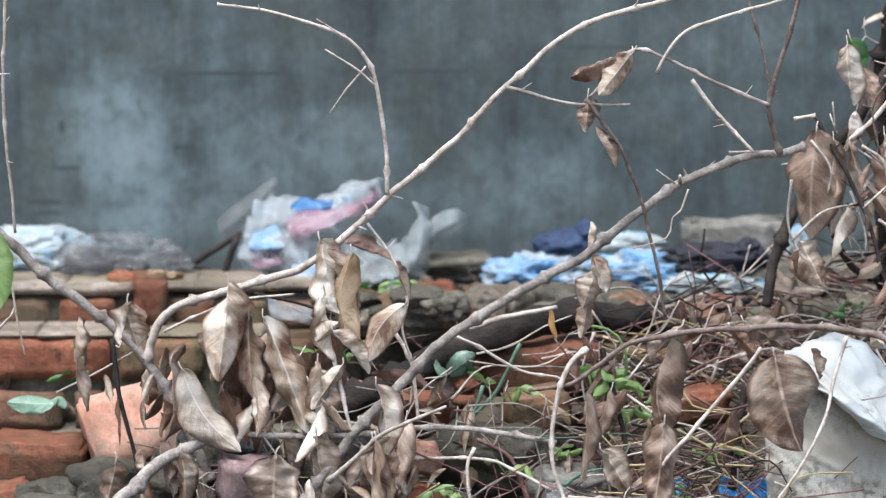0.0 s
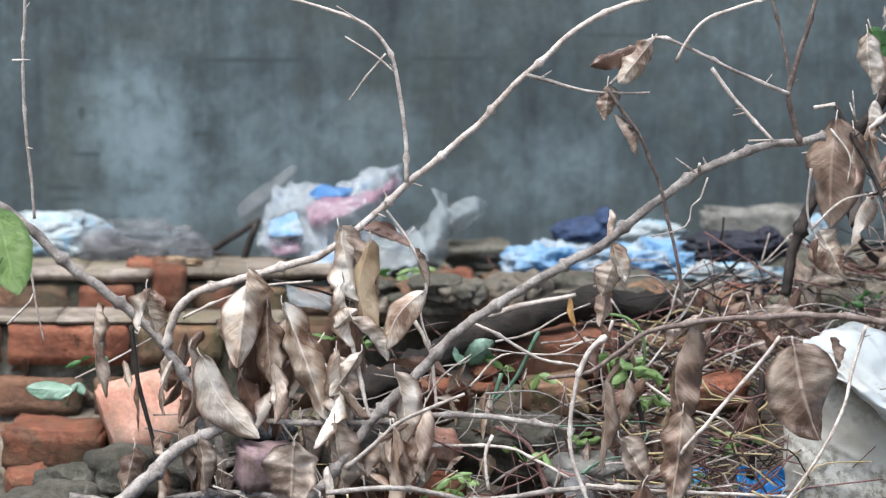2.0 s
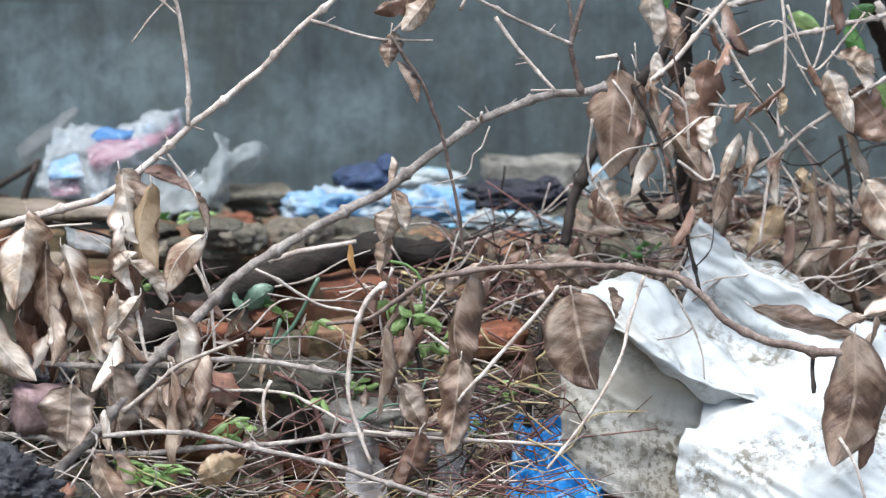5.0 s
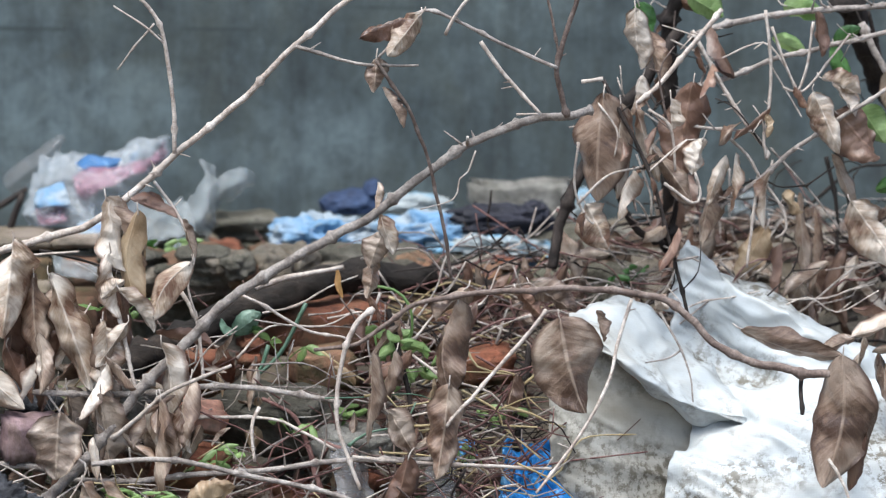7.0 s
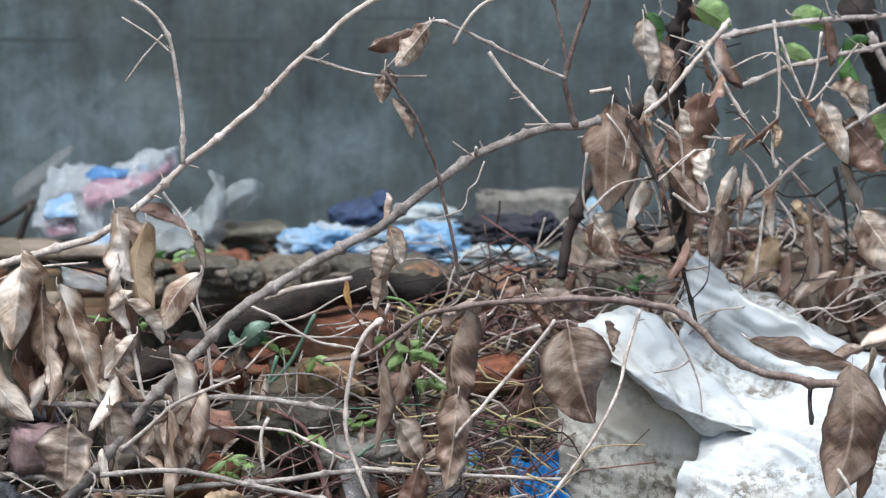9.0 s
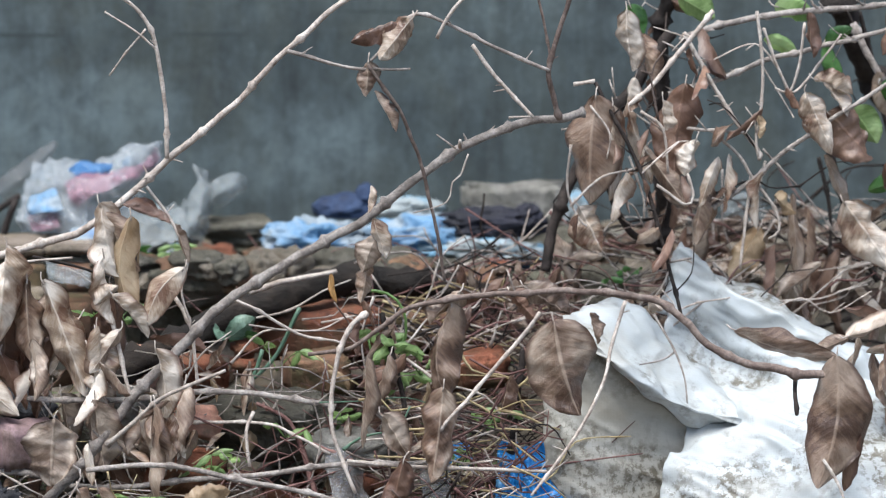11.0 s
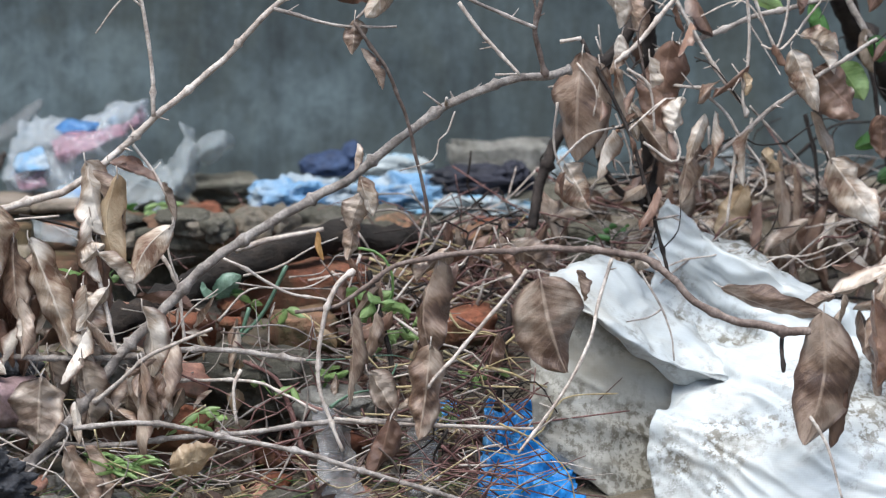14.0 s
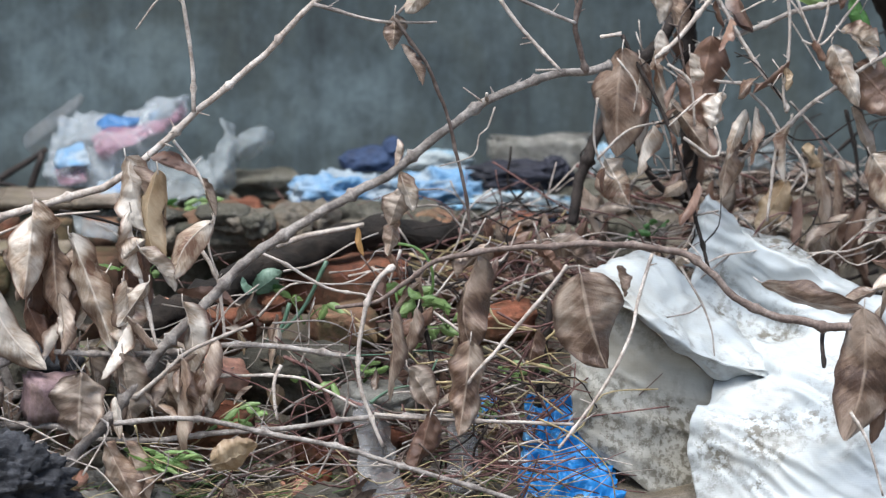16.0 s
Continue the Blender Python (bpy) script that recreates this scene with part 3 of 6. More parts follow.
FILM_PATCH = film_mat("blue_print_film", (0.08, 0.21, 0.44), 0.25, 0.35, (((0.2, 0.36, 0.58), 0.58),), 30, 0.2, 2.0)
FILM_BLUE = film_mat("blue_white_film", (0.33, 0.385, 0.43), 0.0, 0.45, (((0.14, 0.28, 0.45), 0.49), ((0.05, 0.15, 0.36), 0.58)), 6, 0.5, 5.0)
FILM_WHITE = film_mat("white_bag_film", (0.44, 0.48, 0.485), 0.15, 0.3, (((0.2, 0.4, 0.56), 0.52),), 10, 0.4, 9.0)
FILM_CLEAR = film_mat("clear_film", (0.28, 0.275, 0.28), 0.86, 0.08, (), 9, 0.5)
FILM_GREY = film_mat("greyish_film", (0.4, 0.43, 0.44), 0.76, 0.2, (), 9, 0.3)
FILM_MUDDY = film_mat("muddy_grey_film", (0.3, 0.29, 0.29), 0.62, 0.35, (), 9, 0.6)
VIVID = film_mat("vivid_blue_film", (0.03, 0.27, 0.7), 0.0, 0.28, (((0.22, 0.52, 0.86), 0.56),), 18, 0.25, 4.0)
NAVY = plain("navy_cloth", (0.012, 0.018, 0.04), (0.025, 0.04, 0.085), (0.05, 0.075, 0.14), 20, bump=0.5)
BLACK = plain("black_cloth", (0.008, 0.008, 0.012), (0.018, 0.018, 0.026), (0.04, 0.04, 0.055), 20, bump=0.5)
CHAR = plain("charred_dark_wood", (0.013, 0.013, 0.015), (0.035, 0.035, 0.04), (0.1, 0.1, 0.11), 30, bump=0.9, dist=0.006)

# ---- structure ----
def R(u, v):
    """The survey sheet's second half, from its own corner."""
    return (u + 415, v + 138)


def heap(x, y):
    """Height of the ground: level garden, then a debris heap that climbs to the wall."""
    knots = ((3.4, 0.0), (4.0, 0.07), (4.55, 0.19), (5.0, 0.265), (5.2, 0.35), (5.4, 0.45), (6.0, 0.46))
    z = 0.0
    for (y0, z0), (y1, z1) in zip(knots, knots[1:]):
        if y > y0:
            z = z0 + (z1 - z0) * min(1, (y - y0) / (y1 - y0))
    side = max(0, min(1, (x - 0.1) / 0.3))
    z += 0.05 * side * max(0, min(1, (y - 4.8) / 0.4))
    z += 0.06 * max(0, min(1, (x - 0.42) / 0.2)) * max(0, min(1, (y - 5.05) / 0.3))
    return z + (0.02 * nz((x, y, 0), 6) + 0.008 * nz((x, y, 0), 22)) * min(1, max(0, (y - 3.4)))


def build_ground():
    bm = bmesh.new()

    def edges(lo, hi, step):
        far = [-3000, -600, -120, -30, -8, -3]
        n = int((hi - lo) / step)
        return far, [lo + i * step for i in range(n + 1)], [3, 8, 30, 120, 600, 3000]

    a, b, c = edges(-1.2, 1.6, 0.04)
    xs = a + b + c
    ys = [-3000, -600, -120, -30, -8, 0, 2, 3.2] + [3.4 + i * 0.035 for i in range(70)] + [5.84, 5.9, 8, 30, 120, 600, 3000]
    grid = [[bm.verts.new((x, y, heap(x, y) if y < 5.87 else 0.0)) for x in xs] for y in ys]
    for g, h in zip(grid, grid[1:]):
        for i in range(len(xs) - 1):
            bm.faces.new((g[i], g[i + 1], h[i + 1], h[i]))
    solid("ground", bm, SOIL, "dark damp soil of an overgrown debris heap", "ground", kind="structure")


def build_wall():
    bm = bmesh.new()
    x0, x1 = -9.0, S(1258, 200, WALL_Y).x
    nx, nzs = 110, 50
    xs = [x0, -4, -2, -1.2] + [-1.1 + 2.4 * i / nx for i in range(nx + 1)] + [1.4, 2, 4, 9]
    xs = sorted(xs + [x1 - 0.006, x1 - 0.002, x1 + 0.002, x1 + 0.006])
    zs = [-0.1, 0.3] + [0.35 + 0.9 * i / nzs for i in range(nzs + 1)] + [1.6, 2.7]

    def bulge(x, z):
        lift = z - S(600, 128 + 22 * nz((x, 0, 0), 3), WALL_Y).z
        lip = 0.0022 * math.exp(-(lift / 0.01) ** 2) + 0.0016 * max(0, min(1, lift / 0.012))
        lip += 0.007 * max(0, min(1, (x - x1 + 0.006) / 0.012))
        return WALL_Y - lip - 0.004 * nz((x, 0, z), 5) - 0.0015 * nz((x, 0, z), 30)

    front = [[bm.verts.new((x, bulge(x, z), z)) for x in xs] for z in zs]
    for g, h in zip(front, front[1:]):
        for i in range(len(xs) - 1):
            bm.faces.new((g[i], g[i + 1], h[i + 1], h[i]))
    back = [[bm.verts.new((x, WALL_Y + 0.22, z)) for x in (xs[0], xs[-1])] for z in (zs[0], zs[-1])]
    bm.faces.new((back[0][1], back[0][0], back[1][0], back[1][1]))
    bm.faces.new([*front[-1], back[1][1], back[1][0]])
    bm.faces.new([front[0][0], *[r[0] for r in front[1:]], back[1][0], back[0][0]])
    solid("wall_north", bm, WALL, "grey weathered cement-plastered garden wall with pale stains", "wall", kind="structure")


def brick(parent, mat, u0, v0, u1, v1, y, depth=0.1, turn=(0, 0, 0), wear=0.004, name="brick"):
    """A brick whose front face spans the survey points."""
    a, b = S(u0, v0, y), S(u1, v1, y)
    size = (abs(b.x - a.x), depth, abs(a.z - b.z))
    c = (a + b) / 2
    bm = bmesh.new()
    block(bm, (c.x, y + depth / 2, c.z), size, turn, k=u0 * 0.1 + v0 * 0.07, wear=wear, bevel=0.0028)
    return part(name, bm, mat, parent)


def slab(parent, u0, v0, u1, v1, y, depth, name, mat=None):
    """A rough strip of old mortar, broken at its ends."""
    a, c = S(u0, v0, y), S(u1, v1, y)
    bm = bmesh.new()
    block(bm, ((a.x + c.x) / 2, y + depth / 2, (a.z + c.z) / 2), (abs(c.x - a.x), depth, abs(a.z - c.z) * 1.2), (0, nz((u0, v0, 1), 3.3) * 1.5, 0), u0 * 0.17, 0.0035, 6, 0.003)
    return part(name, bm, mat or MORTAR, parent)


def build_ledge():
    """Stepped brick footing against the wall, with its cement cap."""
    y = 5.38
    top, led = S(0, 507, y).z, S(0, 592, 5.3).z
    base = thing("brick_ledge", "low stepped ledge of old mossy bricks under a cement cap", "ledge", (0, 5.6, 0.3), kind="structure")
    bm = bmesh.new()
    block(bm, (-0.35, 5.625, top - 0.118), (2.6, 0.44, 0.16), wear=0.003, cuts=5, k=3)
    part("core", bm, MORTAR, base)
    bm = bmesh.new()
    n = 60
    rows = []
    for j in range(13):
        yy = 5.42 + 0.43 * j / 12
        rows.append([bm.verts.new((-1.65 + 2.6 * i / n, yy, top - 0.045 + 0.03 * nz((i * 0.04, yy, 1), 9) + 0.014 * nz((i * 0.04, yy, 4), 30))) for i in range(n + 1)])
    for g, h in zip(rows, rows[1:]):
        for i in range(n):
            bm.faces.new((g[i], g[i + 1], h[i + 1], h[i]))
    part("dirt_crust", bm, SOIL, base, "dirt and debris lying on the ledge")
    for z0, z1, y0, x1 in ((top - 0.3, top - 0.014, 5.392, -0.12), (S(0, 860, 5.27).z, S(0, 602, 5.27).z, 5.272, -0.22)):
        bm = bmesh.new()
        block(bm, ((x1 - 1.6) / 2, y0 + 0.06, (z0 + z1) / 2), (x1 + 1.6, 0.12, z1 - z0), k=z0 * 9, wear=0.004, cuts=8)
        part("mortar_fill", bm, MORTAR, base)
    # cement cap, broken into slabs
    for u0, u1, t in ((-200, -20, 21), (-24, 118, 20), (112, 238, 24), (262, 352, 14), (340, 474, 16), (470, 560, 12)):
        slab(base, u0, 504 + RND.uniform(-2, 3), u1, 507 + t * 0.7, y + RND.uniform(-0.008, 0.006), 0.16, "cap_slab", CEMENT)
    for u0, u1, m in ((-250, -60, BRICK_OLD), (-54, 92, BRICK_OLD), (98, 206, BRICK), (300, 384, BRICK), (390, 476, BRICK_OLD), (482, 610, BRICK_OLD)):
        brick(base, m, u0, 528 + RND.uniform(0, 3), u1, 586 + RND.uniform(-3, 3), y - 0.01 + RND.uniform(-0.006, 0.006), 0.1, (RND.uniform(-3, 3), RND.uniform(-1, 1), RND.uniform(-4, 4)), 0.007)
    # a brick end that stands proud of the course and reaches over the cap
    brick(base, BRICK, 226, 490, 292, 584, y - 0.05, 0.12, (0, 3, 6), 0.008)
    # mortar bed that shows as a pale line
    for u0, u1 in ((-180, -60), (-66, 70), (62, 204), (252, 376), (370, 470)):
        slab(base, u0, 591 + RND.uniform(-1, 2), u1, 599 + RND.uniform(-1, 1), 5.252 + RND.uniform(-0.004, 0.004), 0.13, "mortar_bed", CEMENT)
    for u0, u1, m in ((-220, -30, BRICK), (-24, 200, BRICK), (206, 262, BRICK_OLD), (270, 366, BRICK_OLD), (374, 560, BRICK_OLD)):
        brick(base, m, u0, 600, u1, 672 + RND.uniform(-3, 3), 5.25 + RND.uniform(-0.008, 0.008), 0.11, (0, RND.uniform(-1, 1), RND.uniform(-3, 3)), 0.006)
    for u0, u1, m in ((-180, -50, BRICK_OLD), (-44, 118, BRICK_OLD), (126, 330, BRICK_OLD)):
        brick(base, m, u0, 692, u1, 764, 5.25 + RND.uniform(-0.01, 0.01), 0.11, (0, RND.uniform(-2, 2), RND.uniform(-3, 3)), 0.007)
    for u0, u1, m in ((-150, -6, BRICK_OLD), (0, 150, BRICK_OLD)):
        brick(base, m, u0, 772, u1, 850, 5.24, 0.11, (0, 2, -3), 0.007)


def loose(name, mat, label, cat, u, v, y, size, turn, wear=0.006, group="", k=None):
    bm = bmesh.new()
    p = S(u, v, y)
    block(bm, p, size, turn, k=u * 0.13 if k is None else k, wear=wear, cuts=4, bevel=0.006)
    return solid(name, bm, mat, label, cat, group, at=p)


def stone(name, mat, label, cat, u, v, y, size, turn, wear=0.006, group=""):
    bm = bmesh.new()
    rock(bm, S(u, v, y), size, u * 0.13, 5.0, 0.26)
    return solid(name, bm, mat, label, cat, group, at=S(u, v, y))


build_ground()
build_wall()
build_ledge()

# ---- rubble ----
loose("brick", BRICK_RAW, "broken pinkish orange brick tilted on the rubble", "brick", 250, 752, 5.1, (0.17, 0.12, 0.06), (58, -14, 16), group="loose bricks")
loose("brick", BRICK, "orange red brick half buried in debris", "brick", 70, 812, 5.1, (0.15, 0.1, 0.066), (6, 2, -8), group="loose bricks")
loose("brick", BRICK, "brown mossy brick lying under the log", "brick", 952, 646, 5.2, (0.185, 0.1, 0.075), (4, -2, 4), group="loose bricks")
loose("brick", BRICK, "small red brick piece", "brick", 823, 680, 5.12, (0.036, 0.05, 0.022), (5, -3, 12), 0.003, group="loose bricks")
loose("brick", BRICK, "small red brick piece", "brick", 822, 708, 5.11, (0.04, 0.05, 0.022), (3, 4, 6), 0.003, group="loose bricks")
loose("brick", BRICK_RAW, "pale pink brick chip among dry stems", "brick", 738, 808, 4.94, (0.075, 0.05, 0.045), (20, 14, 30), group="loose bricks")
loose("brick", PURPLE, "purplish broken brick behind a dry leaf", "brick", 438, 850, 4.87, (0.085, 0.06, 0.07), (8, 3, 20), group="loose bricks")
loose("brick", BRICK, "dull red brick lump under the dry branches", "brick", 720, 735, 5.16, (0.12, 0.08, 0.07), (10, 8, 15), group="loose bricks")
loose("brick", BRICK_OLD, "red brick lump half hidden by twigs", "brick", 950, 724, 5.1, (0.095, 0.08, 0.058), (8, -6, 15), group="loose bricks")
loose("brick", BRICK_OLD, "old brown brick in the litter", "brick", 1130, 640, 5.24, (0.16, 0.09, 0.06), (6, 5, 8), group="loose bricks")
loose("brick", BRICK, "earth-stained orange brown brick under the twigs", "brick", 1228, 714, 5.06, (0.1, 0.07, 0.055), (10, -4, 10), group="loose bricks")
loose("brick", BRICK_RAW, "pinkish brick corner under the diagonal branch", "brick", 660, 720, 5.1, (0.08, 0.07, 0.06), (14, 10, 30), group="loose bricks")
loose("brick", BRICK, "dull red brick half under leaves", "brick", 720, 900, 4.9, (0.11, 0.07, 0.05), (10, 6, -20), group="loose bricks")
stone("concrete_lump", STONE_PALE, "pale concrete chunk in the leaf litter", "rubble", 1010, 860, 4.93, (0.1, 0.07, 0.05), (0, 0, 0), group="concrete rubble")
stone("concrete_lump", STONE_PALE, "grey concrete chunk beside the dry leaves", "rubble", 600, 800, 5.0, (0.1, 0.08, 0.08), (0, 0, 0), group="concrete rubble")
loose("brick", BRICK, "red brick fragment on the cement cap", "brick", 228, 497, 5.42, (0.065, 0.05, 0.03), (5, 8, 20), group="loose bricks")
loose("brick", BRICK, "red brick fragment below the concrete lump", "brick", 775, 512, 5.5, (0.06, 0.05, 0.028), (5, 3, 12), group="loose bricks")
loose("brick", BRICK, "red brick chip beside the bags", "brick", 1270, 535, 5.4, (0.04, 0.04, 0.03), (5, 3, 32), group="loose bricks")
stone("concrete_lump", STONE, "mossy broken concrete lump with a dark hollow under it", "rubble", 810, 474, 5.6, (0.11, 0.1, 0.04), (4, -3, 8), 0.01, "concrete rubble")
loose("concrete_block", STONE_PALE, "pale broken concrete block leaning at the wall", "rubble", 1300, 425, 5.66, (0.18, 0.1, 0.085), (-6, -2, 4), 0.02, "concrete rubble")
stone("concrete_lump", STONE, "grey concrete lump under the white bag scraps", "rubble", 1190, 548, 5.42, (0.14, 0.1, 0.05), (5, 4, 10), 0.012, "concrete rubble")
stone("concrete_lump", STONE, "dark grey stone in the leaf litter", "rubble", 872, 812, 5.0, (0.17, 0.09, 0.08), (5, -8, 10), 0.016, "concrete rubble")
stone("concrete_lump", STONE, "grey stone in the lower debris", "rubble", 250, 865, 5.02, (0.17, 0.1, 0.07), (10, -24, 10), 0.016, "concrete rubble")
stone("concrete_lump", STONE, "small mossy stone behind the tangle", "rubble", 1465, 570, 5.35, (0.1, 0.09, 0.06), (5, -8, 10), 0.014, "concrete rubble")
stone("concrete_lump", STONE, "rough mortar lump against the wall", "rubble", 640, 500, 5.55, (0.13, 0.1, 0.06), (0, 0, 0), group="concrete rubble")
stone("concrete_lump", STONE, "mossy mortar lump behind the dry leaves", "rubble", 560, 520, 5.5, (0.14, 0.1, 0.06), (0, 0, 0), group="concrete rubble")
stone("concrete_lump", STONE, "mortar rubble below the bags", "rubble", 1050, 545, 5.44, (0.16, 0.1, 0.06), (0, 0, 0), group="concrete rubble")
stone("concrete_lump", STONE, "dark earthy lump between the bricks", "rubble", 770, 560, 5.36, (0.16, 0.1, 0.06), (0, 0, 0), group="concrete rubble")
stone("concrete_lump", STONE, "earthy lump by the wall foot", "rubble", 1390, 505, 5.5, (0.16, 0.1, 0.06), (0, 0, 0), group="concrete rubble")
stone("concrete_lump", STONE, "stone in the shadow under the low branch", "rubble", 610, 850, 5.0, (0.14, 0.1, 0.08), (0, 0, 0), group="concrete rubble")
stone("concrete_lump", STONE, "grey stone beside the charred wood", "rubble", 340, 835, 5.0, (0.1, 0.08, 0.07), (0, 0, 0), group="concrete rubble")

# crumbs of brick and mortar on the ledge and in the gaps
def crumbs(count, x0, x1, y0, y1, floor_of, seed):
    r = random.Random(seed)
    for _ in range(count):
        x, y = r.uniform(x0, x1), r.uniform(y0, y1)
        d = r.uniform(0.012, 0.04)
        bm = bmesh.new()
        at = (x, y, floor_of(x, y) + d * 0.2)
        rock(bm, at, (d * r.uniform(0.8, 1.5), d, d * r.uniform(0.6, 1)), r.uniform(0, 60), 4.0, 0.25)
        mat, label = r.choice(((STONE, "small grey mortar crumb in the debris"), (STONE, "small grey mortar crumb in the debris"), (BRICK_OLD, "small mossy brick crumb in the debris"), (BRICK, "small red brick crumb in the debris")))
        solid("rubble_piece", bm, mat, label, "rubble", "rubble crumbs", at=at)


LEDGE_TOP = S(0, 507, 5.38).z
crumbs(46, -0.62, 0.45, 5.4, 5.62, lambda x, y: LEDGE_TOP - 0.035, 41)
crumbs(40, -0.66, 0.4, 5.0, 5.3, heap, 42)
crumbs(24, -0.6, 0.1, 4.75, 5.0, heap, 43)
loose("brick", BRICK, "dark red broken brick low in the rubble", "brick", 22, 884, 5.02, (0.07, 0.06, 0.05), (12, -8, 20), group="loose bricks")
stone("concrete_lump", STONE, "greenish grey mortar chunk below the orange brick", "rubble", 190, 858, 5.0, (0.1, 0.08, 0.06), (0, 0, 0), group="concrete rubble")
stone("concrete_lump", STONE, "dark grey chunk at the foot of the bricks", "rubble", 100, 880, 5.0, (0.09, 0.08, 0.05), (0, 0, 0), group="concrete rubble")
stone("concrete_lump", STONE, "rough grey chunk under the low branch", "rubble", 60, 925, 4.94, (0.16, 0.09, 0.06), (0, 0, 0), group="concrete rubble")
chip_rng = random.Random(17)
for _ in range(46):
    x, y, d = chip_rng.uniform(-0.3, 0.2), chip_rng.uniform(4.8, 5.15), chip_rng.uniform(0.02, 0.055)
    at = (x, y, heap(x, y) + d * 0.25)
    bm = bmesh.new()
    rock(bm, at, (d * chip_rng.uniform(0.9, 1.6), d, d * chip_rng.uniform(0.6, 0.9)), chip_rng.uniform(0, 60), 6.0, 0.2)
    mat, label = chip_rng.choice(((STONE_PALE, "pale grey concrete chip in the litter"), (BRICK_RAW, "pinkish broken brick chip in the litter"), (BRICK, "red brick chip in the litter"), (STONE, "grey mortar chip in the litter")))
    solid("rubble_piece", bm, mat, label, "rubble", "litter chips", at=at)
lump_rng = random.Random(5)
for i in range(26):
    u, y = lump_rng.uniform(520, 1240), lump_rng.uniform(5.3, 5.42)
    v = 540 + lump_rng.uniform(-12, 26)
    mat, label = lump_rng.choice(((STONE, "rough grey mortar lump in the ledge rubble"), (BRICK_OLD, "mossy brown brick lump in the ledge rubble"), (SOIL, "dark earth clod in the ledge rubble")))
    stone("rubble_lump", mat, label, "rubble", u, v, y, (lump_rng.uniform(0.04, 0.09), 0.07, lump_rng.uniform(0.03, 0.05)), (0, 0, 0), group="ledge rubble")

# ---- rubbish on the ledge ----
def bag(name, mat, label, u, v, y, size, k, crease=0.3, freq=1.5, cat="plastic bag", extra=()):
    p = S(u, v, y)
    bm = bmesh.new()
    lump(bm, p, size, k, crease, 5, freq)
    ob = solid(name, bm, mat, label, cat, "rubbish on the ledge", at=p)
    for i, (dx, dz, sx_, sz_) in enumerate(extra):
        bm = bmesh.new()
        lump(bm, p + Vector((dx, -0.01 * i, dz)), (sx_, size[1] * 0.8, sz_), k + 3.3 * i, crease, 5, freq * 1.2)
        part("fold", bm, mat, ob)
    return ob


def film(name, mat, label, rows, k=0.0, crease=0.006, cat="plastic scrap", n=24, fine=60.0):
    bm = sheet(rows, n, crease, fine, k)
    c = S(*rows[len(rows) // 2][len(rows[0]) // 2])
    return solid(name, bm, mat, label, cat, "rubbish on the ledge", at=c)


bag("plastic_bag", FILM_WHITE, "white and pale blue slack plastic bag on the ledge", 55, 452, 5.6, (0.1, 0.06, 0.045), 1.0, 0.2, extra=((-0.03, -0.02, 0.07, 0.035),))
bag("plastic_bag", FILM_CLEAR, "crumpled clear plastic bag", 222, 462, 5.52, (0.085, 0.05, 0.038), 4.0, 0.4, 1.5, extra=((-0.06, -0.01, 0.04, 0.03), (0.05, -0.012, 0.05, 0.022)))
bag("plastic_bag", FILM_MUDDY, "muddy grey crumpled bag", 180, 478, 5.55, (0.06, 0.04, 0.025), 8.0, 0.4, 2.0)
bag("food_wrapper", TAN, "small yellowish wrapper on the cement cap", 285, 490, 5.43, (0.03, 0.02, 0.009), 3.0, 0.35, cat="wrapper")
film("plastic_tube", FILM_CLEAR, "clear stiff plastic sleeve leaning on the wall", (((386, 398, 5.7), (400, 380, 5.7), (440, 348, 5.7), (488, 314, 5.72)), ((392, 410, 5.66), (420, 392, 5.66), (455, 362, 5.66), (492, 322, 5.7)), ((402, 418, 5.7), (430, 402, 5.7), (458, 372, 5.7), (486, 332, 5.72))), 2.0, 0.004)
def piece(name, parent, mat, rows, k, crease=0.006, n=28, fine=70.0, label=""):
    return part(name, sheet(rows, n, crease, fine, k), mat, parent, label)


pb = thing("plastic_bag", "crumpled milky plastic bag with pink and blue print", "plastic bag", S(540, 470, 5.55), "rubbish on the ledge")
piece("body", pb, FILM_PRINT, (((455, 372, 5.66), (520, 358, 5.68), (590, 352, 5.68), (625, 322, 5.68), (668, 325, 5.7)), ((440, 402, 5.6), (510, 395, 5.56), (570, 388, 5.58), (630, 372, 5.62), (668, 352, 5.68)), ((435, 440, 5.58), (500, 440, 5.53), (560, 428, 5.55), (600, 408, 5.6), (640, 385, 5.66)), ((440, 482, 5.55), (500, 488, 5.5), (560, 482, 5.52), (600, 465, 5.56), (620, 440, 5.6))), 5.0, 0.016, 48, 90)
piece("back_fold", pb, FILM_GREY, (((470, 390, 5.64), (500, 365, 5.7), (560, 350, 5.72), (600, 350, 5.72)), ((480, 430, 5.62), (520, 420, 5.66), (570, 410, 5.68), (640, 390, 5.7)), ((500, 480, 5.6), (540, 480, 5.62), (600, 460, 5.64), (650, 430, 5.66))), 6.0, 0.012, 30, 90)
piece("pink_print", pb, FILM_PINK, (((505, 398, 5.55), (545, 376, 5.55), (600, 372, 5.57), (655, 342, 5.62), (666, 328, 5.66)), ((512, 412, 5.52), (548, 394, 5.52), (600, 384, 5.54), (652, 362, 5.6), (668, 345, 5.65)), ((530, 430, 5.52), (556, 412, 5.51), (604, 392, 5.53), (640, 376, 5.58), (664, 358, 5.64))), 3.0, 0.007, 30, 90, "faded pink print")
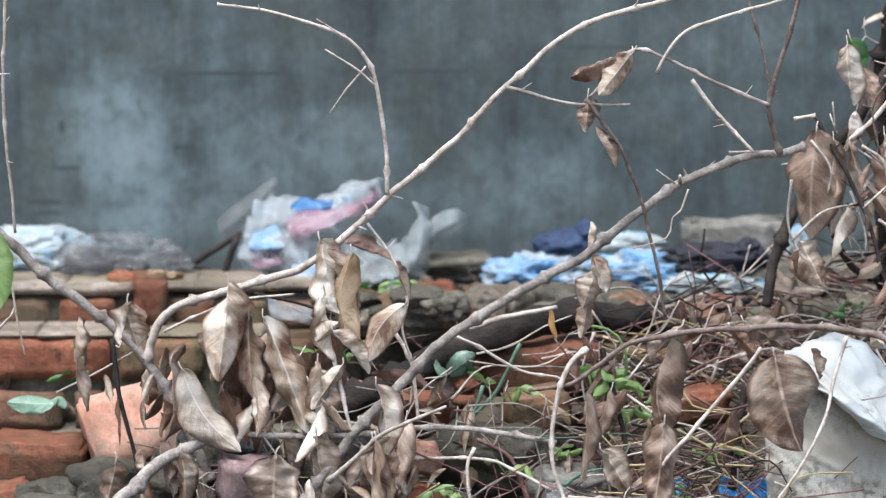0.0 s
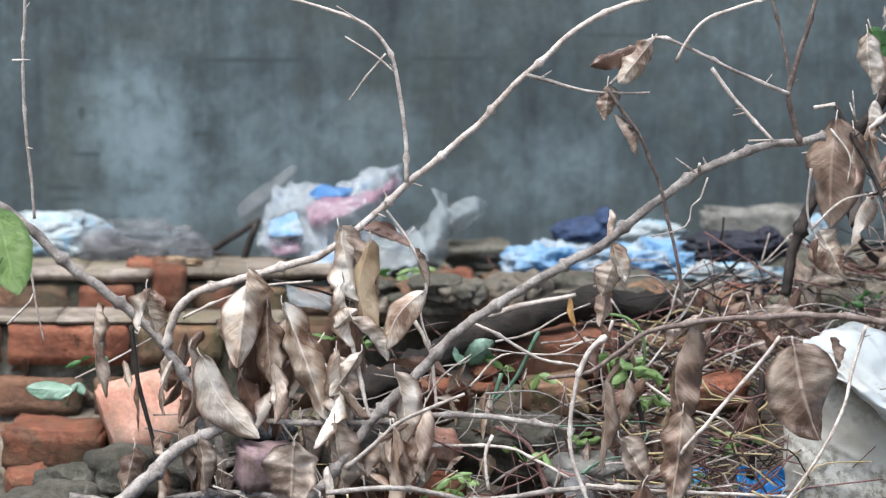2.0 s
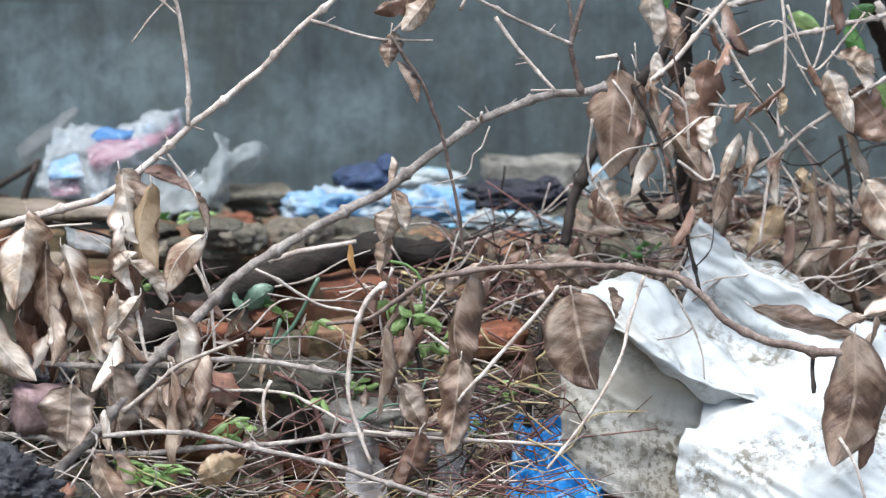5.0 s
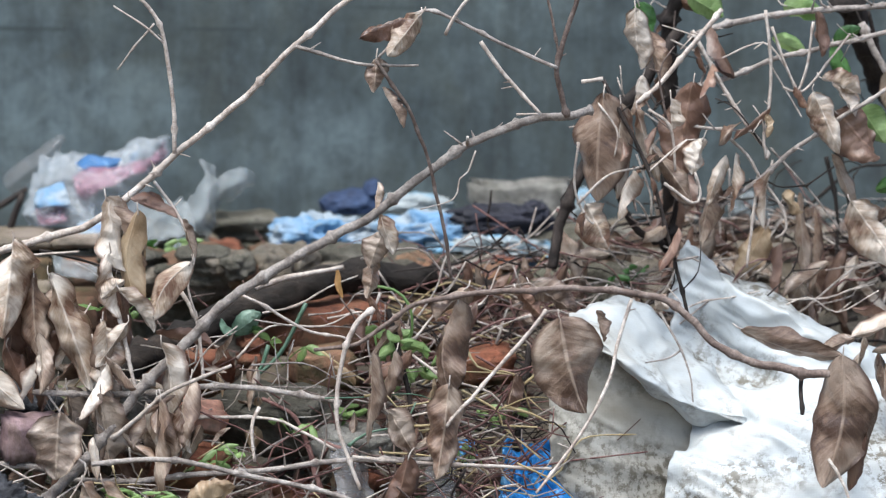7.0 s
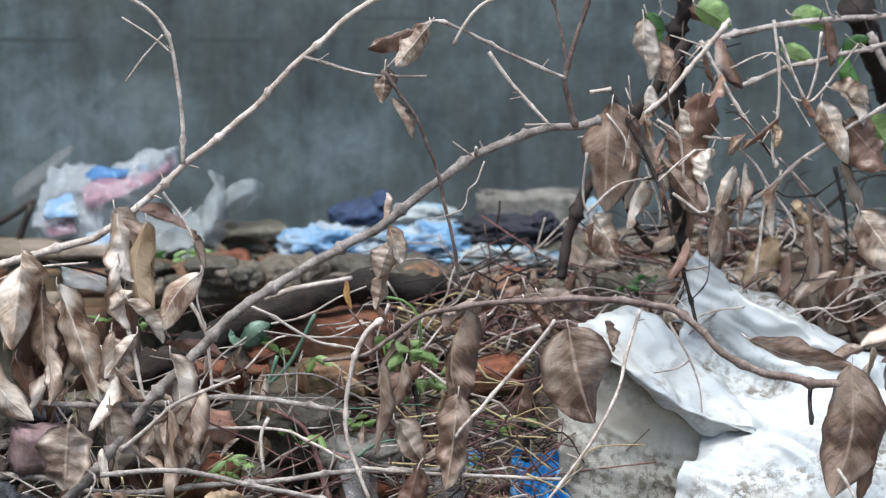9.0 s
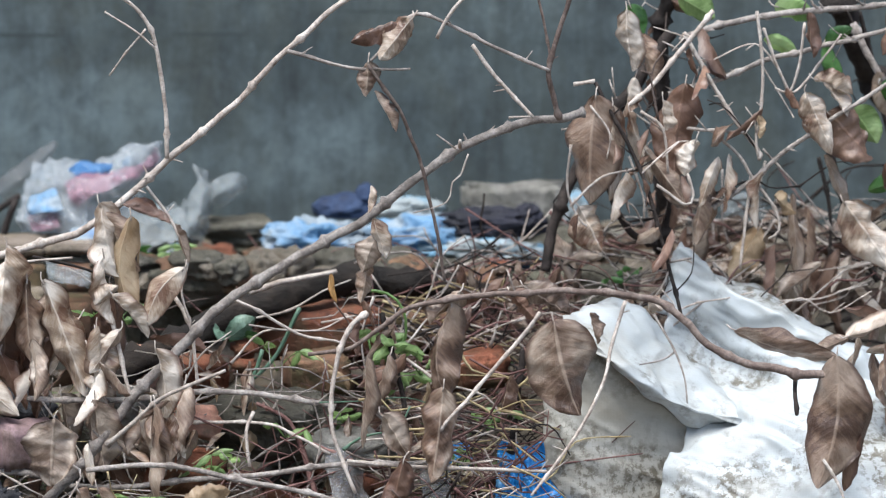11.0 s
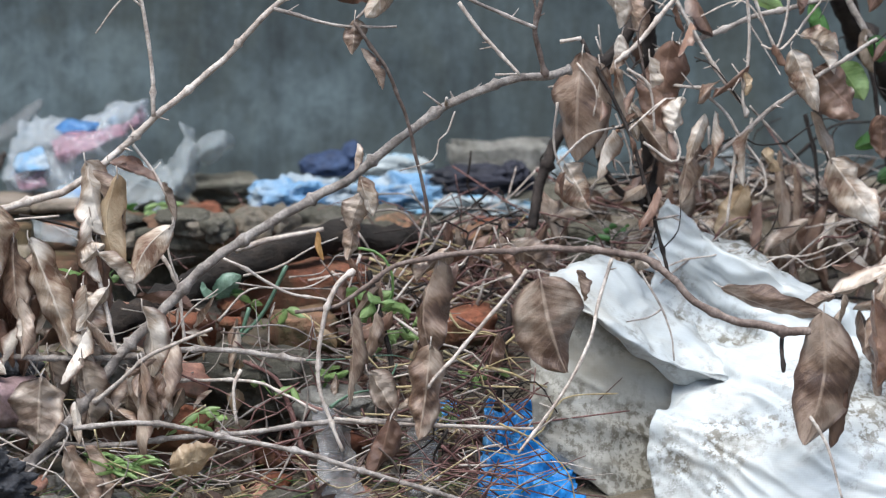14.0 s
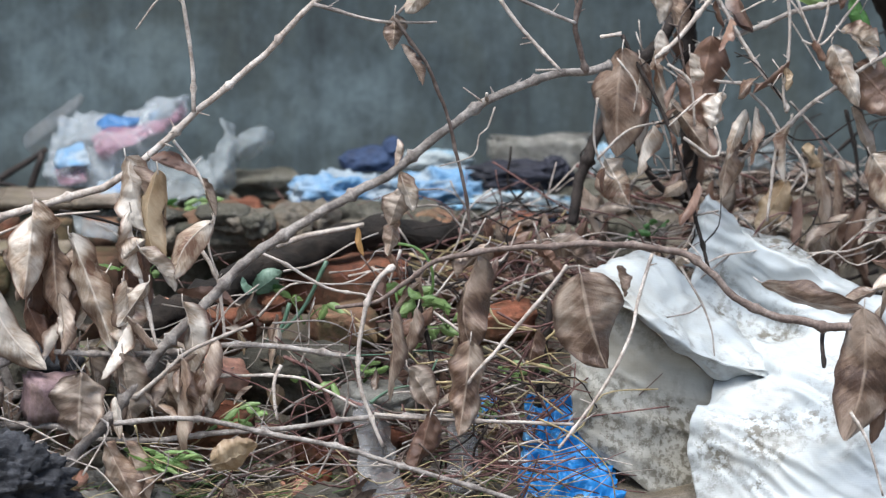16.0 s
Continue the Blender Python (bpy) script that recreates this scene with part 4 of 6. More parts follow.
piece("pink_print", pb, FILM_PINK, (((445, 440, 5.53), (470, 432, 5.52), (495, 440, 5.52)), ((446, 458, 5.51), (470, 455, 5.5), (495, 456, 5.5)), ((450, 472, 5.5), (475, 475, 5.49), (500, 470, 5.49))), 5.0, 0.006, 18, 90, "faded pink print")
piece("blue_print", pb, FILM_PATCH, (((512, 364, 5.6), (545, 351, 5.6), (590, 357, 5.61)), ((515, 374, 5.58), (545, 367, 5.58), (586, 367, 5.6)), ((522, 384, 5.58), (548, 378, 5.58), (580, 372, 5.6))), 3.0, 0.004, 18, 90, "blue printed patch")
piece("blue_print", pb, FILM_BLUE, (((445, 420, 5.52), (470, 402, 5.52), (492, 398, 5.53)), ((440, 435, 5.5), (470, 424, 5.5), (500, 420, 5.51)), ((445, 448, 5.5), (475, 442, 5.49), (505, 436, 5.5))), 6.0, 0.006, 18, 90, "pale blue print")
film("plastic_scrap", FILM_BLUE, "pale blue film scrap under the printed bag", (((520, 470, 5.5), (545, 462, 5.5), (575, 460, 5.5)), ((515, 490, 5.47), (545, 486, 5.46), (580, 484, 5.47)), ((520, 515, 5.45), (550, 518, 5.44), (585, 510, 5.45))), 6.0, 0.008)
kb = thing("plastic_bag", "grey white knotted bag with two upright ears", "plastic bag", S(730, 470, 5.55), "rubbish on the ledge")
piece("ear", kb, FILM_GREY, (((728, 355, 5.62), (738, 380, 5.58), (722, 420, 5.56), (690, 450, 5.54)), ((742, 360, 5.61), (752, 395, 5.56), (742, 440, 5.52), (715, 480, 5.5)), ((752, 372, 5.63), (765, 400, 5.6), (758, 440, 5.58), (740, 490, 5.55))), 7.0, 0.009, 30, 90)
piece("ear", kb, FILM_GREY, (((745, 412, 5.6), (770, 388, 5.6), (800, 376, 5.6), (822, 378, 5.62)), ((748, 428, 5.57), (780, 404, 5.56), (806, 396, 5.57), (823, 392, 5.62)), ((752, 440, 5.6), (785, 424, 5.58), (805, 412, 5.6), (818, 402, 5.62))), 8.0, 0.008, 26, 90)
piece("body", kb, FILM_GREY, (((590, 450, 5.58), (640, 428, 5.58), (700, 430, 5.58)), ((600, 475, 5.52), (650, 468, 5.5), (720, 462, 5.52)), ((610, 505, 5.48), (660, 500, 5.46), (720, 490, 5.48))), 9.0, 0.012, 26, 90)
bag("plastic_bag", FILM_BLUE, "crumpled light blue and white plastic bag", 945, 490, 5.5, (0.072, 0.05, 0.034), 11.0, 0.28, 1.5, extra=((-0.04, -0.02, 0.035, 0.016), (0.05, -0.012, 0.05, 0.02)))
bag("plastic_bag", FILM_BLUE, "blue and white plastic bag, flattened", 1135, 490, 5.5, (0.085, 0.05, 0.038), 14.0, 0.28, 1.5, extra=((0.05, -0.03, 0.09, 0.02), (0.13, -0.028, 0.06, 0.018)))
bag("plastic_bag", FILM_WHITE, "white plastic bag scraps beside the rubble", 1245, 510, 5.46, (0.085, 0.04, 0.02), 17.0, 0.45, 2.4)
bag("cloth_shoe", NAVY, "dark navy cloth shoe lying on its side", 1000, 432, 5.64, (0.05, 0.04, 0.024), 21.0, 0.1, 1.1, "shoe", ((0.032, 0.02, 0.016, 0.02),))
bag("foam_slab", FILM_WHITE, "dirty white foam strip", 1105, 432, 5.66, (0.06, 0.03, 0.018), 22.0, 0.22, 1.6, "foam scrap")
bag("black_cloth", BLACK, "black cloth draped over the rubbish", 1255, 462, 5.5, (0.085, 0.04, 0.026), 24.0, 0.25, 1.3, "cloth", ((0.06, 0.012, 0.022, 0.022),))
bag("plastic_bag", FILM_WHITE, "white bag corner against the wall", 1412, 440, 5.62, (0.02, 0.02, 0.034), 27.0, 0.25)
bag("plastic_cup", FILM_GREY, "small white plastic tub at the wall", *R(1295, 296), 5.7, (0.03, 0.02, 0.026), 29.0, 0.3, 1.6, "tub")
film("plastic_scrap", FILM_GREY, "wet silvery film in the brick gap", (((470, 530, 5.3), (510, 540, 5.3), (555, 545, 5.3)), ((475, 548, 5.26), (515, 556, 5.26), (550, 560, 5.26)), ((480, 562, 5.26), (515, 570, 5.25), (548, 572, 5.26))), 10.0, 0.006)
for label, mat, r, y, uv in (("dark stick leaning at the rubbish", DARK, 6, 5.6, ((318, 478), (360, 455), (428, 412))), ("blackish flat stick standing in rubbish", DARK, 6.5, 5.52, ((395, 500), (405, 455), (420, 420))), ("dark stick on the ledge", DARK, 4, 5.56, ((305, 468), (345, 472), (385, 482)))):
    bm = bmesh.new()
    tube(bm, [S(u, v, y) for u, v in uv], r / 1000, r * 0.0008, 7)
    solid("stick", bm, mat, label, "stick", "sticks on the ledge")

# small scraps of film and cloth between the bags
scrap_rng = random.Random(77)
for _ in range(26):
    u = scrap_rng.choice((scrap_rng.uniform(840, 1360), scrap_rng.uniform(0, 700)))
    y = scrap_rng.uniform(5.42, 5.6)
    at = Vector((S(u, 500, y).x, y, LEDGE_TOP - 0.022))
    mat, label = scrap_rng.choice(((FILM_WHITE, "small white film scrap in the rubbish"), (FILM_BLUE, "small blue film scrap in the rubbish"), (FILM_GREY, "small grey film scrap in the rubbish"), (BLACK, "small dark cloth scrap in the rubbish"), (TAN, "small yellowish wrapper scrap in the rubbish")))
    bm = bmesh.new()
    lump(bm, at, (scrap_rng.uniform(0.015, 0.045), 0.02, scrap_rng.uniform(0.008, 0.018)), scrap_rng.uniform(0, 50), 0.5, 4, 2.0)
    solid("rubbish_scrap", bm, mat, label, "rubbish", "rubbish on the ledge", at=at)

# ---- sack ----
def sack(name, parent, rows, k, crease, along, n=84, mat=SACK, fine=15.0):
    """Woven cloth over a net of survey points, with long sharp folds that run one way and fine crumpling across them."""
    cols = [even([S(*p) for p in r], n) for r in rows]
    full = [even([c[i] for c in cols], n) for i in range(n + 1)]
    run = Vector(along).normalized()
    cross = Vector((-run.z, 0, run.x))
    bm = bmesh.new()
    top, under = [], []
    for i in range(n + 1):
        row, low = [], []
        for j in range(n + 1):
            p = full[i][j]
            m = (full[min(i + 1, n)][j] - full[max(i - 1, 0)][j]).cross(full[i][min(j + 1, n)] - full[i][max(j - 1, 0)])
            m = m.normalized() if m.length > 1e-9 else Vector((0, -1, 0))
            m = -m if m.y > 0 else m
            bent = 0.02 * nz(p, 7, k + 11)
            q = Vector((p.dot(cross) + bent, 0.25 * p.y, 0.13 * p.dot(run)))
            h = 0.7 * (0.5 - 2.3 * abs(nz(q, fine * 0.8, k))) + 0.42 * (0.4 - 2.1 * abs(nz(q, fine * 2.1, k + 3))) + 0.2 * (0.4 - 2 * abs(nz(q, fine * 4.6, k + 5)))
            q = Vector((0.3 * (p.x + 0.5 * p.z), 0.25 * p.y, p.z - 0.3 * p.x))
            h += 0.3 * (0.4 - 2.1 * abs(nz(q, fine * 1.5, k + 6)))
            rim = Vector((nz(p, 30, k), 0, nz(p, 30, k + 8))) * crease * 0.5
            row.append(bm.verts.new(p + m * h * crease + rim))
            low.append(bm.verts.new(p + m * (h * crease - 0.0012) + rim))
        top.append(row)
        under.append(low)
    for g, h, q, r in zip(top, top[1:], under, under[1:]):
        for j in range(n):
            bm.faces.new((g[j], g[j + 1], h[j + 1], h[j]))
            bm.faces.new((q[j], r[j], r[j + 1], q[j + 1]))
    for a, b in ((top[0], under[0]), (top[-1], under[-1]), ([r[0] for r in top], [r[0] for r in under]), ([r[-1] for r in top], [r[-1] for r in under])):
        for j in range(n):
            bm.faces.new((a[j], b[j], b[j + 1], a[j + 1]))
    bmesh.ops.recalc_face_normals(bm, faces=bm.faces[:])
    return part(name, bm, mat, parent)


def P(u, v, y):
    return (*R(u, v), y)


def net(*rows):
    """Rows of survey points: u, v of each and its distance."""
    return [[P(*q) for q in r] for r in rows]


sk = thing("woven_sack", "dirty white woven plastic sack slumped over the litter", "sack", S(1640, 900, 4.9))
sack("main_panel", sk, net(
    ((1150, 470, 5.1), (1178, 362, 5.1), (1222, 368, 5.1), (1262, 418, 5.1), (1330, 430, 5.09), (1395, 482, 5.07), (1450, 520, 5.06), (1600, 560, 5.05)),
    ((1150, 485, 5.07), (1180, 378, 5.08), (1228, 392, 5.06), (1270, 440, 5.03), (1340, 462, 5.01), (1400, 505, 5.0), (1460, 545, 5.0), (1605, 590, 5.0)),
    ((1150, 530, 5.05), (1190, 470, 5.06), (1240, 490, 5.05), (1290, 520, 5.03), (1350, 540, 5.01), (1410, 560, 5.0), (1480, 590, 4.99), (1610, 640, 4.98)),
    ((1160, 590, 5.04), (1210, 570, 5.05), (1260, 585, 5.04), (1310, 595, 5.02), (1370, 608, 4.97), (1430, 620, 4.95), (1500, 645, 4.94), (1620, 690, 4.93)),
    ((1192, 690, 4.93), (1232, 670, 4.94), (1275, 655, 4.94), (1325, 655, 4.91), (1390, 668, 4.88), (1450, 688, 4.87), (1520, 710, 4.86), (1640, 750, 4.85)),
    ((1160, 735, 4.88), (1215, 725, 4.87), (1280, 725, 4.86), (1340, 735, 4.85), (1410, 745, 4.83), (1470, 760, 4.82), (1540, 780, 4.81), (1650, 800, 4.8)),
    ((1148, 805, 4.86), (1210, 800, 4.84), (1285, 805, 4.82), (1350, 815, 4.8), (1420, 825, 4.79), (1480, 830, 4.78), (1560, 845, 4.77), (1660, 860, 4.76)),
    ((1162, 890, 4.83), (1220, 890, 4.81), (1290, 890, 4.79), (1370, 895, 4.77), (1440, 900, 4.76), (1500, 900, 4.75), (1570, 910, 4.74), (1660, 915, 4.73)),
    ((1180, 970, 4.8), (1230, 970, 4.77), (1300, 970, 4.75), (1380, 970, 4.73), (1450, 970, 4.72), (1510, 970, 4.71), (1580, 970, 4.7), (1660, 970, 4.7))), 1.0, 0.013, (1, 0, -0.5), 140)
sack("shoulder", sk, net(
    ((985, 485, 4.99), (1050, 455, 5.04), (1120, 468, 5.05), (1165, 515, 5.04), (1235, 575, 5.03), (1300, 640, 4.97)),
    ((972, 490, 4.95), (1040, 475, 4.97), (1105, 500, 4.98), (1165, 550, 4.98), (1240, 600, 4.97), (1302, 655, 4.94)),
    ((985, 508, 4.91), (1045, 520, 4.93), (1105, 548, 4.94), (1160, 590, 4.95), (1230, 635, 4.94), (1300, 668, 4.92)),
    ((1005, 530, 4.88), (1060, 560, 4.88), (1110, 590, 4.88), (1160, 625, 4.89), (1220, 655, 4.9), (1295, 676, 4.91)),
    ((1020, 548, 4.9), (1070, 590, 4.9), (1120, 630, 4.9), (1165, 665, 4.91), (1210, 690, 4.92), (1280, 685, 4.93))), 2.0, 0.011, (1, 0, -0.8), 110)
sack("dirty_flap", sk, net(
    ((960, 490, 4.93), (1010, 530, 4.92), (1070, 580, 4.92), (1130, 630, 4.93), (1215, 690, 4.95)),
    ((940, 590, 4.925), (1000, 610, 4.915), (1060, 650, 4.915), (1125, 690, 4.93), (1195, 725, 4.94)),
    ((938, 680, 4.92), (1000, 700, 4.905), (1060, 725, 4.905), (1120, 755, 4.92), (1180, 780, 4.93)),
    ((950, 770, 4.905), (1005, 800, 4.89), (1060, 820, 4.89), (1115, 840, 4.9), (1172, 860, 4.91)),
    ((1005, 832, 4.89), (1055, 862, 4.88), (1100, 890, 4.88), (1140, 920, 4.88), (1190, 950, 4.89))), 3.0, 0.007, (1, 0, -0.6), 70, SACK_MUDDY_SHADED)
film("plastic_bag", VIVID, "vivid blue crumpled plastic bag in the litter", ((P(862, 705, 4.98), P(900, 712, 4.97), P(950, 715, 4.97), P(985, 740, 4.98)), (P(858, 755, 4.94), P(900, 760, 4.93), P(955, 765, 4.93), P(1000, 790, 4.94)), (P(850, 810, 4.9), P(900, 815, 4.89), P(960, 820, 4.89), P(1020, 845, 4.9)), (P(845, 905, 4.84), P(900, 905, 4.83), P(960, 910, 4.83), P(1030, 915, 4.84))), 12.0, 0.016, "plastic bag", 56, 110)
film("plastic_scrap", VIVID, "small blue film scrap in the litter", ((P(765, 708, 4.96), P(790, 710, 4.96), P(805, 715, 4.96)), (P(765, 730, 4.94), P(790, 732, 4.94), P(812, 735, 4.94)), (P(770, 752, 4.92), P(790, 755, 4.92), P(815, 755, 4.92))), 13.0, 0.006)
film("plastic_scrap", FILM_MUDDY, "muddy translucent film hanging in the twigs", ((P(548, 715, 4.9), P(580, 720, 4.89), P(615, 745, 4.9)), (P(555, 770, 4.86), P(590, 780, 4.85), P(630, 800, 4.86)), (P(560, 830, 4.82), P(590, 850, 4.81), P(640, 860, 4.82)), (P(575, 910, 4.78), P(610, 915, 4.77), P(680, 910, 4.78))), 14.0, 0.01)
film("plastic_scrap", FILM_MUDDY, "dull grey film scrap hanging below a leaf", ((P(722, 740, 4.88), P(745, 745, 4.88), P(772, 740, 4.88)), (P(720, 800, 4.85), P(745, 805, 4.84), P(770, 800, 4.85)), (P(715, 880, 4.82), P(745, 885, 4.81), P(780, 880, 4.82))), 15.0, 0.007)

# ---- log ----
lg = thing("fallen_log", "rotten fallen log half buried in the debris, darkened for shade", "log", S(800, 640, 5.15))
bm = bmesh.new()
tube(bm, [S(560, 745, 5.02), S(640, 705, 5.06), S(760, 640, 5.1), S(880, 590, 5.15), S(1000, 558, 5.2), S(1120, 562, 5.24), S(1260, 590, 5.28)], 0.023, 0.02, 14, 0.012, 0, 0.5, 3.0)
part("trunk", bm, LOG, lg)
bm = bmesh.new()
tube(bm, [S(830, 580, 5.08), S(900, 560, 5.1), S(985, 545, 5.13)], 0.005, 0.003, 7)
part("peeled_strip", bm, PALE, lg, "pale peeled bark strip")
cl = bmesh.new()
lump(cl, S(300, 1020, 4.76), (0.12, 0.06, 0.075), 31, 0.32, 6, 2.4)
solid("charred_log", cl, CHAR, "blackish charred wood lump on the ground", "log", at=S(300, 1020, 4.76))
cl = bmesh.new()
lump(cl, S(395, 805, 5.06), (0.07, 0.05, 0.05), 35, 0.25, 4, 1.6)
solid("charred_log", cl, CHAR, "dark charred lump behind the dry branch", "log", at=S(395, 805, 5.06))

# ---- dead branches with their leaves ----
def branch(label, u, v, y, name="dead_branch"):
    return thing(name, label, "branch", S(u, v, y), "dead branches")


# leaning branch from the lower left up to the long arched limb
b = branch("grey dead branch leaning across with hanging dry leaves", 330, 790, 4.95)
stem("stem", b, BARK, 9.5, 9, 4.95, 4.95, (-60, 372), (0, 415), (100, 505), (200, 578), (262, 640), (305, 710), (345, 790), (372, 850), knots=0.12, buds=3)
stem("twig", b, PALE, 3.2, 2.6, 4.9, 4.94, (10, -60), (8, 60), (6, 130), (9, 250), (22, 340), (28, 412), knots=0.08, buds=2)
stem("twig", b, PALE, 1.6, 1.0, 4.9, 4.9, (-14, 132), (18, 131), knots=0)
stem("twig", b, PALE, 2.2, 1.5, 4.9, 4.9, (20, 495), (30, 560), (44, 628), knots=0.05)
stem("twig", b, PALE, 2.4, 1.8, 4.92, 4.92, (-20, 600), (20, 560), (26, 545), knots=0.05)
stem("twig", b, DARK, 4.4, 3.4, 4.92, 4.9, (200, 600), (212, 690), (236, 790), (248, 850), knots=0.1)
stem("twig", b, PALE, 2, 1.3, 4.95, 4.95, (100, 695), (170, 660), (240, 620), knots=0.06)
stem("limb", b, PALE, 8, 4, 4.95, 4.88, (262, 645), (272, 600), (302, 550), (400, 515), (500, 488), (548, 468), (610, 420), (688, 346), (760, 288), (830, 222), (897, 155), (980, 76), (1075, 28), (1200, -5), (1300, -30), knots=0.09, buds=9)
stem("twig", b, PALE, 4, 2.2, 4.9, 4.86, (688, 346), (682, 250), (668, 160), (652, 110), (618, 72), (560, 45), (470, 20), (384, 9), knots=0.07, buds=5)
stem("twig", b, PALE, 1.8, 1.2, 4.87, 4.86, (618, 72), (585, 50), (560, 34), knots=0.04)
stem("twig", b, PALE, 2, 1.3, 4.87, 4.86, (664, 150), (625, 118), (575, 88), knots=0.05)
stem("twig", b, PALE, 2, 1.4, 4.87, 4.86, (648, 118), (612, 160), (583, 200), knots=0.05)
stem("twig", b, BARK, 3.6, 2.0, 4.88, 4.86, (897, 155), (950, 170), (1010, 184), (1060, 186), (1115, 185), knots=0.07, buds=4)
stem("twig", b, PALE, 2.8, 1.6, 4.93, 4.9, (650, 395), (690, 450), (710, 490), (722, 530), (712, 580), (735, 660), knots=0.06, buds=3)
stem("twig", b, PALE, 2.6, 2, 4.97, 4.97, (290, 588), (350, 560), (430, 530), (520, 522), knots=0.07)
stem("twig", b, DARK, 3, 2.2, 4.97, 5.0, (450, 520), (520, 535), (600, 560), knots=0.07)
leaf(b, DRY_PALE, 404, 500, 386, 676, 112, 4.86, 0.5, 0.12, 1.0, wave=1.2)
leaf(b, DRY, 440, 560, 452, 712, 74, 4.88, -0.5, 0.1, 1.0)
leaf(b, DRY_PALE, 466, 562, 542, 768, 100, 4.86, 0.4, 0.1, 0.9, wave=1.4)
leaf(b, DRY_PALE, 322, 654, 428, 800, 84, 4.84, -0.2, 0.12, 0.8, wave=1.0, bow=-0.1)
leaf(b, DRY_PALE, 560, 655, 566, 760, 84, 4.86, 0.5, 0.1, 0.6)
leaf(b, DRY_PALE, 566, 425, 600, 556, 96, 4.87, 0.2, 0.16, 0.8, wave=1.2)
leaf(b, DRY, 575, 440, 625, 555, 60, 4.88, 1.0, 0.1, 1.0)
leaf(b, DRY_RED, 610, 425, 692, 462, 46, 4.9, 0.4, 0.1, 1.2)
leaf(b, TAN, 622, 448, 632, 628, 66, 4.87, 0.5, -0.1, 0.7, wave=0.6, bow=-0.14)
leaf(b, DRY_PALE, 716, 538, 648, 642, 58, 4.87, 0.2, 0.05, 0.5, wave=0.6, bow=-0.1)
leaf(b, DRY_PALE, 590, 585, 650, 665, 50, 4.86, 0.7, 0.1, 1.0)
leaf(b, DRY_PALE, 575, 520, 600, 640, 62, 4.87, -0.8, 0.1, 1.2)
leaf(b, DRY, 700, 462, 724, 530, 26, 4.9, 1.0, 0.1, 1.0)
leaf(b, DRY_PALE, 560, 605, 600, 570, 40, 4.86, 0.3, 0.1, 0.9)
leaf(b, DRY_PALE, 212, 610, 235, 535, 46, 4.86, 0.5, 0.1, 1.1)
leaf(b, DRY_PALE, 226, 535, 238, 616, 62, 4.87, 0.2, 0.2, 0.7)
leaf(b, DRY, 140, 560, 128, 640, 40, 4.9, 1.1, 0.1, 1.2)
leaf(b, DRY, 130, 600, 150, 730, 34, 4.9, 1.0, 0.1, 1.2)
leaf(b, DRY, 302, 640, 278, 790, 56, 4.86, 0.7, 0.12, 1.1, bow=0.1)
leaf(b, DRY_RED, 290, 700, 285, 775, 34, 4.87, 0.6, 0.1, 1.1)
leaf(b, DRY_PALE, 262, 640, 262, 720, 50, 4.97, 0.3, 0.1, 0.8)
leaf(b, DRY, 440, 615, 455, 720, 60, 4.9, 0.9, 0.1, 1.0)
leaf(b, DRY_PALE, 455, 690, 470, 765, 44, 4.86, -0.4, 0.2, 1.2)
leaf(b, DRY_RED, 395, 690, 440, 790, 50, 4.9, 0.3, 0.2, 1.2)
leaf(b, DRY, 500, 760, 520, 860, 60, 4.9, 0.8, 0.1, 1.0)
leaf(b, DRY, 545, 700, 590, 790, 56, 4.9, 0.2, 0.1, 1.0)
leaf(b, DRY, 380, 560, 372, 680, 50, 4.9, 1.2, 0.1, 1.0)
leaf(b, DRY, 350, 590, 400, 650, 40, 4.92, 0.5, 0.1, 1.0)


cluster(b, (DRY, DRY_PALE, DRY_PALE, DRY_RED), 400, 520, 660, 700, 4.9, 4.97, 14, (80, 150), 51)
cluster(b, (DRY, DRY_RED), 180, 600, 330, 760, 4.9, 4.98, 8, (50, 90), 52)

cluster(b, (DRY_PALE, DRY_PALE, DRY), 450, 620, 720, 770, 4.84, 4.88, 10, (90, 140), 57)

# thick low branch at the lower left and the level stem behind it
b = branch("thick low grey branch lying over rubble", 300, 850, 4.85)
stem("stem", b, BARK, 15, 9, 4.75, 4.88, (120, 960), (205, 890), (260, 838), (330, 795), (400, 768), knots=0.1, seg=12)
stem("stem", b, BARK, 9, 7, 4.82, 4.86, (90, 905), (200, 920), (300, 905), (420, 898), (470, 905), knots=0.1)
stem("twig", b, BARK, 5.5, 5, 4.88, 4.9, (440, 770), (560, 772), (680, 766), (760, 758), (880, 766), (985, 782), knots=0.1, buds=5)
stem("twig", b, PALE, 2, 1.4, 4.88, 4.88, (455, 755), (490, 805), (525, 850), (540, 880), knots=0.05)
leaf(b, DRY, 488, 806, 482, 925, 104, 4.79, 0.2, 0.14, 0.5)
leaf(b, DRY, 205, 815, 185, 900, 66, 4.8, 0.5, 0.1, 0.9)
leaf(b, DRY, 320, 800, 330, 900, 50, 4.82, 0.4, 0.1, 1.0)
leaf(b, DRY, 560, 770, 575, 900, 88, 4.84, 0.5, 0.1, 0.9)
leaf(b, DRY, 280, 780, 300, 880, 44, 4.84, 0.9, 0.1, 1.0)
leaf(b, DRY_PALE, 250, 795, 262, 850, 36, 4.82, 0.2, 0.1, 1.0)
leaf(b, DRY, 660, 780, 690, 900, 50, 4.84, 0.5, 0.1, 1.0)
leaf(b, DRY, 640, 800, 640, 900, 66, 4.88, 0.2, 0.1, 1.0)
leaf(b, DRY_PALE, 700, 790, 700, 880, 40, 4.88, 1.0, 0.1, 1.0)
